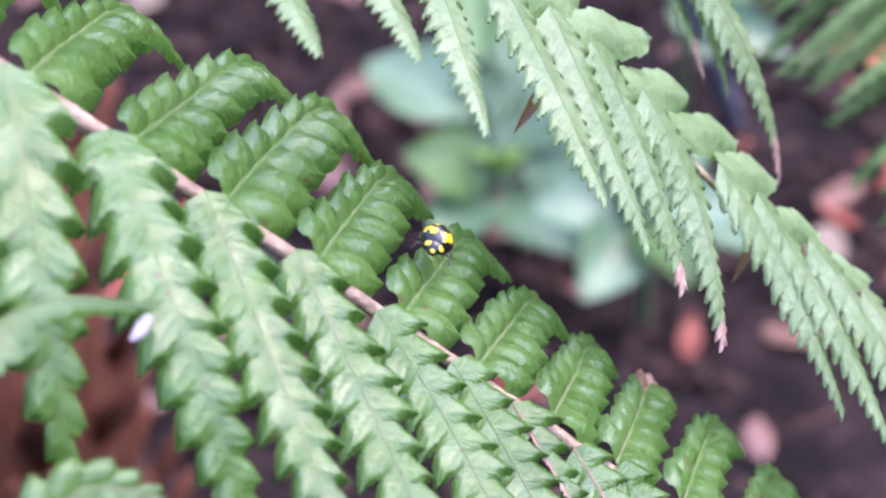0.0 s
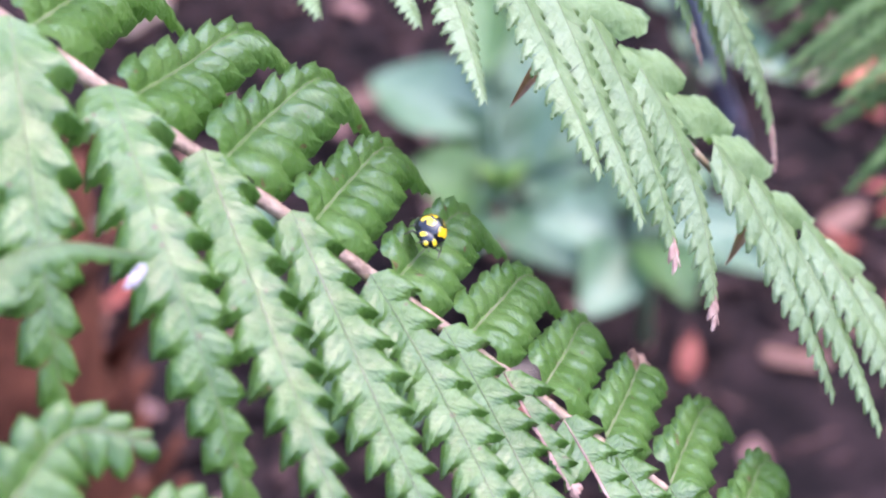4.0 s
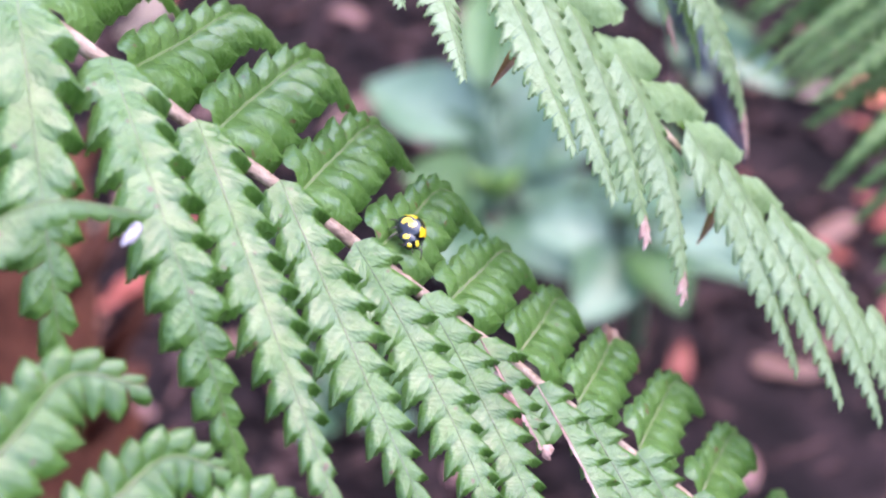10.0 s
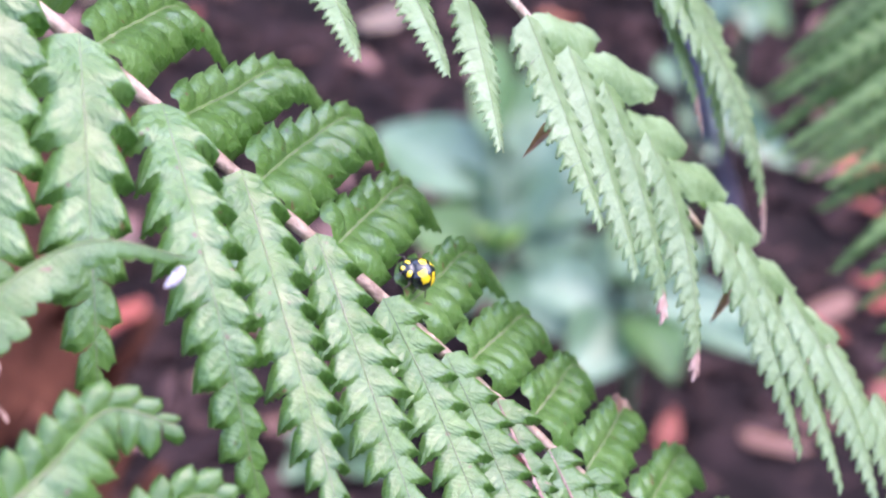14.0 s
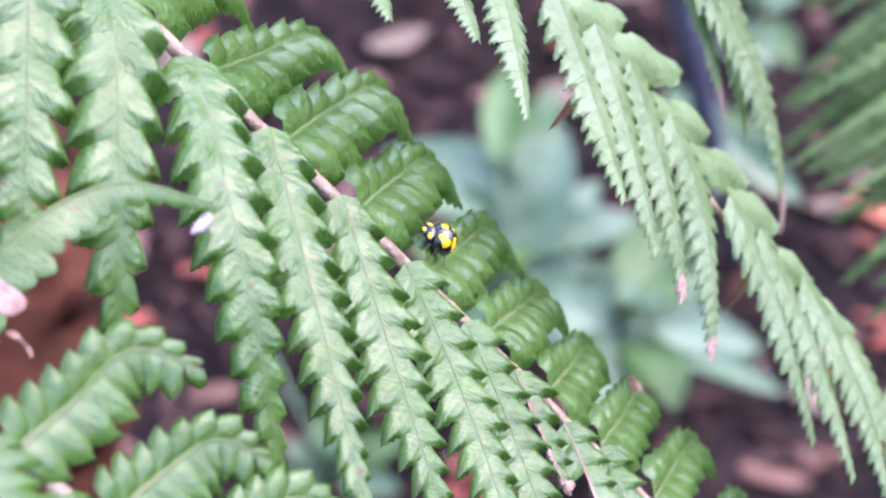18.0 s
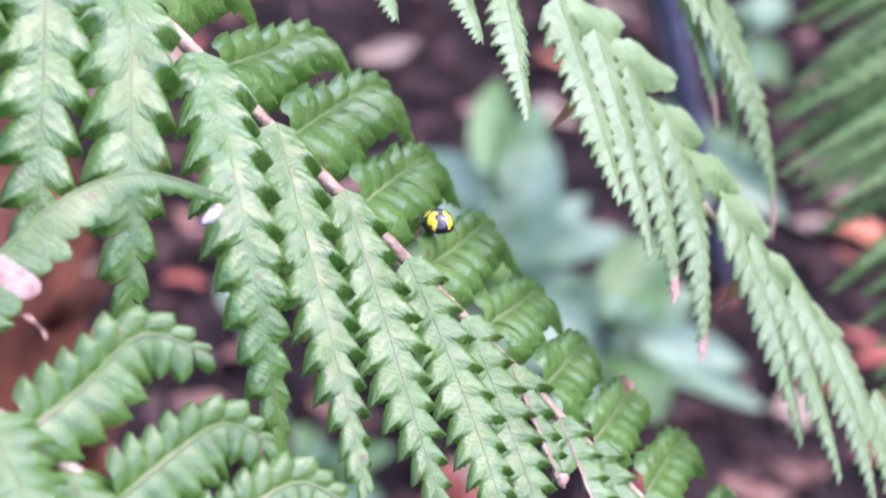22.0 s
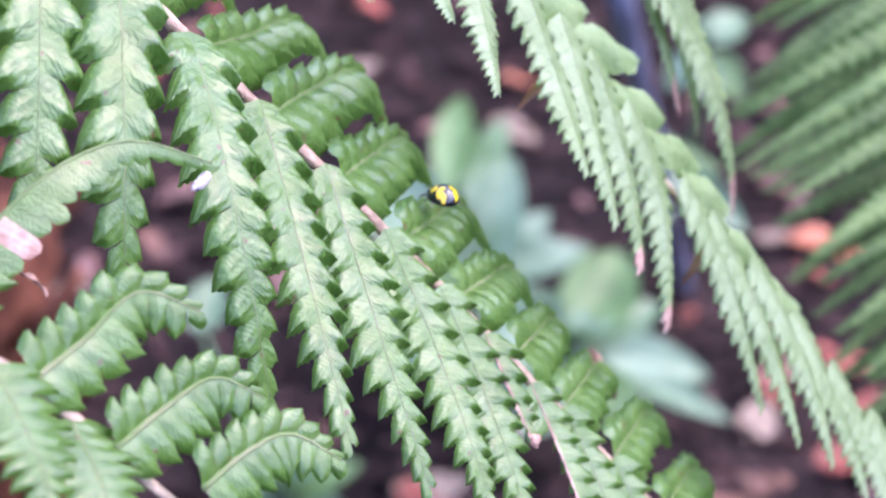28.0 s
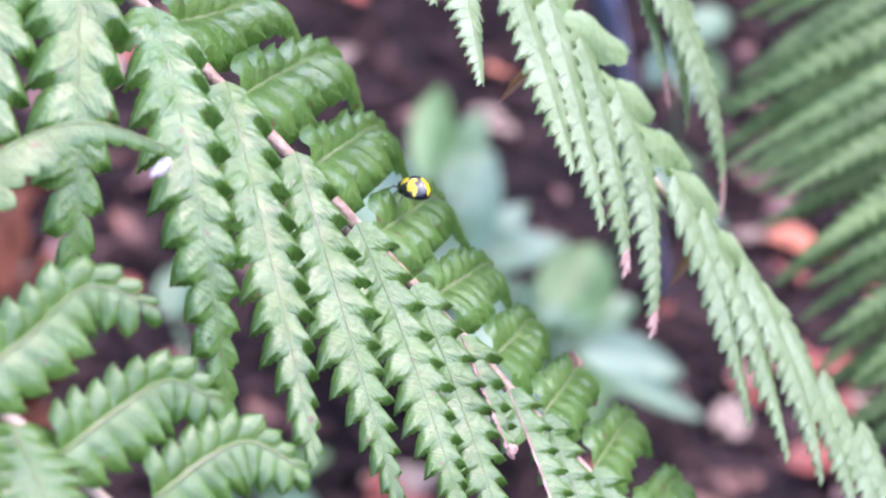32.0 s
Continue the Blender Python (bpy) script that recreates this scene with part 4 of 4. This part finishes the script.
# ---- ladybird
def dome(nu, nv, sx, sy, sz, a0, a1, cut=0.0):
    """Part of a flattened dome between two bearings round its axis along y."""
    verts = []
    for i in range(nu):
        th = math.pi * i / (nu - 1)
        for j in range(nv):
            ph = a0 + (a1 - a0) * j / (nv - 1)
            verts.append((sx * math.sin(th) * math.cos(ph), -sy * math.cos(th), sz * math.sin(th) * max(math.sin(ph), cut)))
    return verts, grid_faces(nu, nv)


def shell_material():
    """Yellow patches on black, laid out as on the beetle's wing cases."""
    def build(t, p):
        c = t.nodes.new("ShaderNodeTexCoord")
        sep = t.nodes.new("ShaderNodeSeparateXYZ")
        rag = node(t, "ShaderNodeTexNoise", Scale=900.0, Detail=2.0)
        t.links.new(c.outputs["Object"], rag.inputs["Vector"])
        shift = t.nodes.new("ShaderNodeVectorMath")
        shift.operation = 'MULTIPLY_ADD'
        shift.inputs[1].default_value = (0.0, 0.0011, 0.0)
        shift.inputs[2].default_value = (0.0, -0.00055, 0.0)
        t.links.new(rag.outputs["Color"], shift.inputs[0])
        moved = t.nodes.new("ShaderNodeVectorMath")
        moved.operation = 'ADD'
        t.links.new(c.outputs["Object"], moved.inputs[0])
        t.links.new(shift.outputs[0], moved.inputs[1])
        t.links.new(moved.outputs[0], sep.inputs[0])
        ab = t.nodes.new("ShaderNodeMath")
        ab.operation = 'ABSOLUTE'
        t.links.new(sep.outputs[0], ab.inputs[0])
        top = None
        for x, y, rx, ry in ((0.72, 0.85, 0.48, 0.42), (1.3, 0.45, 0.42, 0.5), (0.64, -0.5, 0.34, 0.38), (1.12, -0.9, 0.42, 0.55), (0.82, -1.42, 0.32, 0.27)):
            vx = t.nodes.new("ShaderNodeMath")
            vx.operation = 'MULTIPLY_ADD'
            vx.inputs[1].default_value, vx.inputs[2].default_value = 1000 / 0.99 / rx, -x / rx
            t.links.new(ab.outputs[0], vx.inputs[0])
            vy = t.nodes.new("ShaderNodeMath")
            vy.operation = 'MULTIPLY_ADD'
            vy.inputs[1].default_value, vy.inputs[2].default_value = 1000 / 0.99 / ry, -y / ry
            t.links.new(sep.outputs[1], vy.inputs[0])
            co = t.nodes.new("ShaderNodeCombineXYZ")
            t.links.new(vx.outputs[0], co.inputs[0])
            t.links.new(vy.outputs[0], co.inputs[1])
            ln = t.nodes.new("ShaderNodeVectorMath")
            ln.operation = 'LENGTH'
            t.links.new(co.outputs[0], ln.inputs[0])
            if top is None:
                top = ln.outputs["Value"]
            else:
                mn = t.nodes.new("ShaderNodeMath")
                mn.operation = 'MINIMUM'
                t.links.new(top, mn.inputs[0])
                t.links.new(ln.outputs["Value"], mn.inputs[1])
                top = mn.outputs[0]
        t.links.new(ramp(t, top, [(0.0, (0.7, 0.5, 0.016)), (0.93, (0.64, 0.44, 0.012)), (1.0, (0.008, 0.008, 0.009))]), p.inputs["Base Color"])
        p.inputs["Roughness"].default_value = 0.2
        p.inputs["Coat Weight"].default_value = 0.6
        p.inputs["Coat Roughness"].default_value = 0.1
    return material("wing_case", build)


def ladybird():
    lb = thing("ladybird", "small glossy black and yellow ladybird walking on a fern pinna", "ladybird")
    shell = shell_material()
    mm = 0.00099
    for a0, a1 in ((0, math.pi / 2), (math.pi / 2, math.pi)):
        v, f = dome(18, 12, 1.95 * mm, 2.05 * mm, 2.1 * mm, a0, a1)
        ob = part("wing_case", raw("wing_case", [(x, y * (1.0 if y < 0 else 0.95), z) for x, y, z in v], f, shell), lb, m=pose(0, -0.35 * mm, 0.45 * mm))
    v, f = dome(14, 14, 1.8 * mm, 2.0 * mm, -0.45 * mm, 0, math.pi)
    part("underside", raw("underside", v, [q[::-1] for q in f], LEGS), lb, m=pose(0, -0.3 * mm, 0.46 * mm))
    v, f = dome(12, 14, 1.38 * mm, 0.76 * mm, 1.1 * mm, 0, math.pi)
    pron = part("pronotum", raw("pronotum", v, f, BLACK), lb, "black shield behind the head", pose(0, 1.5 * mm, 0.5 * mm))
    for s in (-1, 1):
        v, f = dome(10, 10, 0.44 * mm, 0.46 * mm, 0.16 * mm, 0, math.pi)
        part("spot", raw("spot", v, f, YELLOW), pron, "pale yellow spot", pose(s * 0.78 * mm, 0.24 * mm, 0.64 * mm, -18, s * 38, 0))
    v, f = dome(10, 12, 0.62 * mm, 0.5 * mm, 0.6 * mm, 0, math.pi)
    head = part("head", raw("head", v, f, BLACK), lb, "", pose(0, 2.14 * mm, 0.42 * mm, -15))
    v, f = dome(8, 8, 0.3 * mm, 0.25 * mm, 0.2 * mm, 0, math.pi)
    part("face", raw("face", v, f, YELLOW), head, "small yellow face mark", pose(0, 0.22 * mm, 0.42 * mm, -35))
    for s in (-1, 1):
        v, f = tube([Vector((s * 0.35 * mm, 2.4 * mm, 0.6 * mm)), Vector((s * 0.62 * mm, 2.72 * mm, 0.62 * mm)), Vector((s * 0.75 * mm, 2.95 * mm, 0.45 * mm))], [0.06 * mm, 0.05 * mm, 0.08 * mm], 6)
        part("antenna", raw("antenna", v, f, LEGS), lb)
        for y, fw in ((1.3, 0.7), (0.3, 0.1), (-0.7, -0.75)):
            v, f = tube([Vector((s * 1.0 * mm, y * mm, 0.4 * mm)), Vector((s * 1.85 * mm, (y + fw * 0.5) * mm, 0.6 * mm)), Vector((s * 2.12 * mm, (y + fw) * mm, 0.1 * mm)), Vector((s * 2.3 * mm, (y + fw * 1.25) * mm, -0.15 * mm))],
                        [0.13 * mm, 0.11 * mm, 0.07 * mm, 0.05 * mm], 6)
            part("leg", raw("leg", v, f, LEGS), lb)
    return lb


def husk():
    me_v, me_f = dome(12, 12, 0.0006, 0.0015, 0.0006, 0, 2 * math.pi, -1.0)
    me_v = [Vector(v) * (1 + 0.35 * noise.noise(Vector(v) * 1500)) for v in me_v]
    ob = thing("seed_husk", "small pale lilac seed husk stuck to a fern pinna", "seed husk", me=raw("seed_husk", me_v, me_f, HUSK))
    n = Vector(A_LOW).normalized()
    y = Vector((0.5, 0.45, 0.6))
    y = (y - n * y.dot(n)).normalized()
    m = Matrix((y.cross(n), y, n)).transposed().to_4x4()
    m.translation = Vector((-0.0320, 0.1393, 0.9056)) + Vector((0.0, -0.82, 0.57)) * 0.004
    ob.matrix_basis = m


def surround():
    """Dark ring closing the garden beyond the view, added to block low sky light."""
    verts, na, nz = [], 120, 14
    for i in range(nz):
        for k in range(na + 1):
            a = 2 * math.pi * (k % na) / na
            h = i / (nz - 1)
            d = Vector((math.cos(a), math.sin(a), 0))
            r = 4.6 + 0.35 * noise.noise(d * 9 + Vector((0, 0, h * 5))) + 0.12 * noise.noise(d * 40 + Vector((0, 0, h * 22)))
            # higher towards +y, to dim what the far pinnae reflect
            top = 1.8 + 1.3 * smooth(-0.1, 0.7, d.y) + 0.4 * noise.noise(d * 5 + Vector((7, 0, 0)))
            verts.append((d.x * r * (1 - 0.12 * h), 0.9 + d.y * r * (1 - 0.12 * h), -0.05 + top * h))
    thing("backdrop", "unseen dark green ring of shrubs added to block low sky", "shrubs", kind="structure", me=raw("backdrop", verts, grid_faces(nz, na + 1), SKY_SCREEN))


ground()
surround()
mulch()
tree_fern_trunk()
frond_main()
frond_hanging()
frond_low()
far_fern()
for k, (centre, leaves) in enumerate(HERBS):
    herb(k, centre, leaves)
litter()
pole()
husk()
beetle = ladybird()


def motions():
    rows = []
    for t, p, h, up in (
        (0, (-0.0078, 0.1719, 0.8889), (-0.25, -0.97, -0.01), (0.42, 0.12, 0.90)),
        (1, (-0.0082, 0.1709, 0.8891), (-0.34, -0.94, 0.09), (0.42, 0.10, 0.90)),
        (2, (-0.0082, 0.1703, 0.8889), (-0.48, -0.84, 0.25), (0.45, 0.06, 0.89)),
        (2.5, (-0.0083, 0.1694, 0.8887), (-0.40, -0.90, 0.16), (0.54, -0.02, 0.84)),
        (4.5, (-0.0080, 0.1687, 0.8883), (-0.13, -0.98, 0.03), (0.62, 0.00, 0.78)),
        (5, (-0.0073, 0.1686, 0.8876), (-0.03, -0.97, -0.05), (0.62, 0.00, 0.78)),
        (6, (-0.0071, 0.1676, 0.8871), (0.09, -0.94, -0.17), (0.62, 0.00, 0.78)),
        (7, (-0.0076, 0.1662, 0.8872), (-0.12, -0.98, 0.02), (0.62, 0.00, 0.78)),
        (8, (-0.0083, 0.1645, 0.8874), (0.02, -0.96, -0.11), (0.62, 0.00, 0.78)),
        (9, (-0.0082, 0.1645, 0.8874), (0.02, -0.96, -0.12), (0.62, 0.00, 0.78)),
        (10, (-0.0083, 0.1647, 0.8875), (-0.06, -0.98, -0.04), (0.62, 0.00, 0.78)),
        (11, (-0.0083, 0.1652, 0.8876), (-0.23, -0.97, 0.09), (0.62, 0.00, 0.78)),
        (12, (-0.0091, 0.1649, 0.8884), (-0.40, -0.90, 0.22), (0.66, -0.10, 0.74)),
        (13, (-0.0101, 0.1648, 0.8893), (-0.61, -0.67, 0.43), (0.69, -0.19, 0.70)),
        (14, (-0.0107, 0.1650, 0.8900), (-0.69, -0.48, 0.55), (0.69, -0.19, 0.70)),
        (15, (-0.0106, 0.1653, 0.8899), (-0.71, -0.37, 0.60), (0.69, -0.19, 0.70)),
        (18, (-0.0108, 0.1653, 0.8901), (-0.71, -0.35, 0.61), (0.69, -0.19, 0.70)),
        (19, (-0.0116, 0.1655, 0.8910), (-0.72, -0.12, 0.68), (0.69, -0.19, 0.70)),
        (20, (-0.0104, 0.1661, 0.8902), (-0.54, 0.84, 0.05), (0.00, -0.05, 1.00)),
        (21, (-0.0102, 0.1667, 0.8902), (-0.41, 0.91, -0.04), (0.02, 0.06, 1.00)),
        (22, (-0.0105, 0.1664, 0.8905), (-0.30, 0.95, -0.11), (0.00, 0.11, 0.99)),
        (22.5, (-0.0103, 0.1674, 0.8905), (-0.30, 0.95, -0.11), (0.00, 0.12, 0.99)),
        (23, (-0.0103, 0.1671, 0.8905), (-0.30, 0.95, -0.11), (0.00, 0.11, 0.99)),
        (23.5, (-0.0099, 0.1681, 0.8903), (-0.38, 0.92, -0.12), (0.00, 0.13, 0.99)),
        (24, (-0.0103, 0.1674, 0.8906), (-0.45, 0.88, -0.12), (0.00, 0.12, 0.99)),
        (24.5, (-0.0099, 0.1677, 0.8903), (-0.40, 0.91, -0.13), (0.00, 0.13, 0.99)),
        (25, (-0.0096, 0.1681, 0.8901), (-0.35, 0.93, -0.13), (0.00, 0.13, 0.99)),
        (25.5, (-0.0093, 0.1674, 0.8896), (-0.40, 0.91, -0.14), (0.00, 0.14, 0.99)),
        (26, (-0.0090, 0.1680, 0.8894), (-0.45, 0.88, -0.14), (0.00, 0.14, 0.99)),
        (26.5, (-0.0085, 0.1685, 0.8891), (-0.48, 0.87, -0.13), (0.00, 0.13, 0.99)),
        (28.5, (-0.0066, 0.1715, 0.8880), (-0.45, 0.88, -0.15), (0.03, 0.17, 0.99)),
        (29, (-0.0070, 0.1713, 0.8883), (-0.46, 0.87, -0.16), (0.03, 0.18, 0.98)),
        (29.5, (-0.0071, 0.1705, 0.8882), (-0.46, 0.87, -0.17), (0.03, 0.19, 0.98)),
        (30, (-0.0067, 0.1714, 0.8881), (-0.48, 0.86, -0.18), (0.04, 0.19, 0.98)),
        (30.5, (-0.0068, 0.1714, 0.8881), (-0.46, 0.87, -0.18), (0.04, 0.20, 0.98)),
        (31, (-0.0070, 0.1709, 0.8882), (-0.45, 0.87, -0.18), (0.04, 0.19, 0.98)),
        (31.5, (-0.0073, 0.1706, 0.8884), (-0.44, 0.88, -0.17), (0.04, 0.18, 0.98)),
        (32, (-0.0075, 0.1702, 0.8886), (-0.44, 0.88, -0.16), (0.04, 0.17, 0.98)),
    ):
        n = Vector(up).normalized()
        y = Vector(h)
        y = (y - n * y.dot(n)).normalized()
        m = Matrix((y.cross(n), y, n)).transposed().to_4x4()
        m.translation = Vector(p) + n * 0.0004
        rows.append((t, m))
    walk(beetle, rows)


motions()
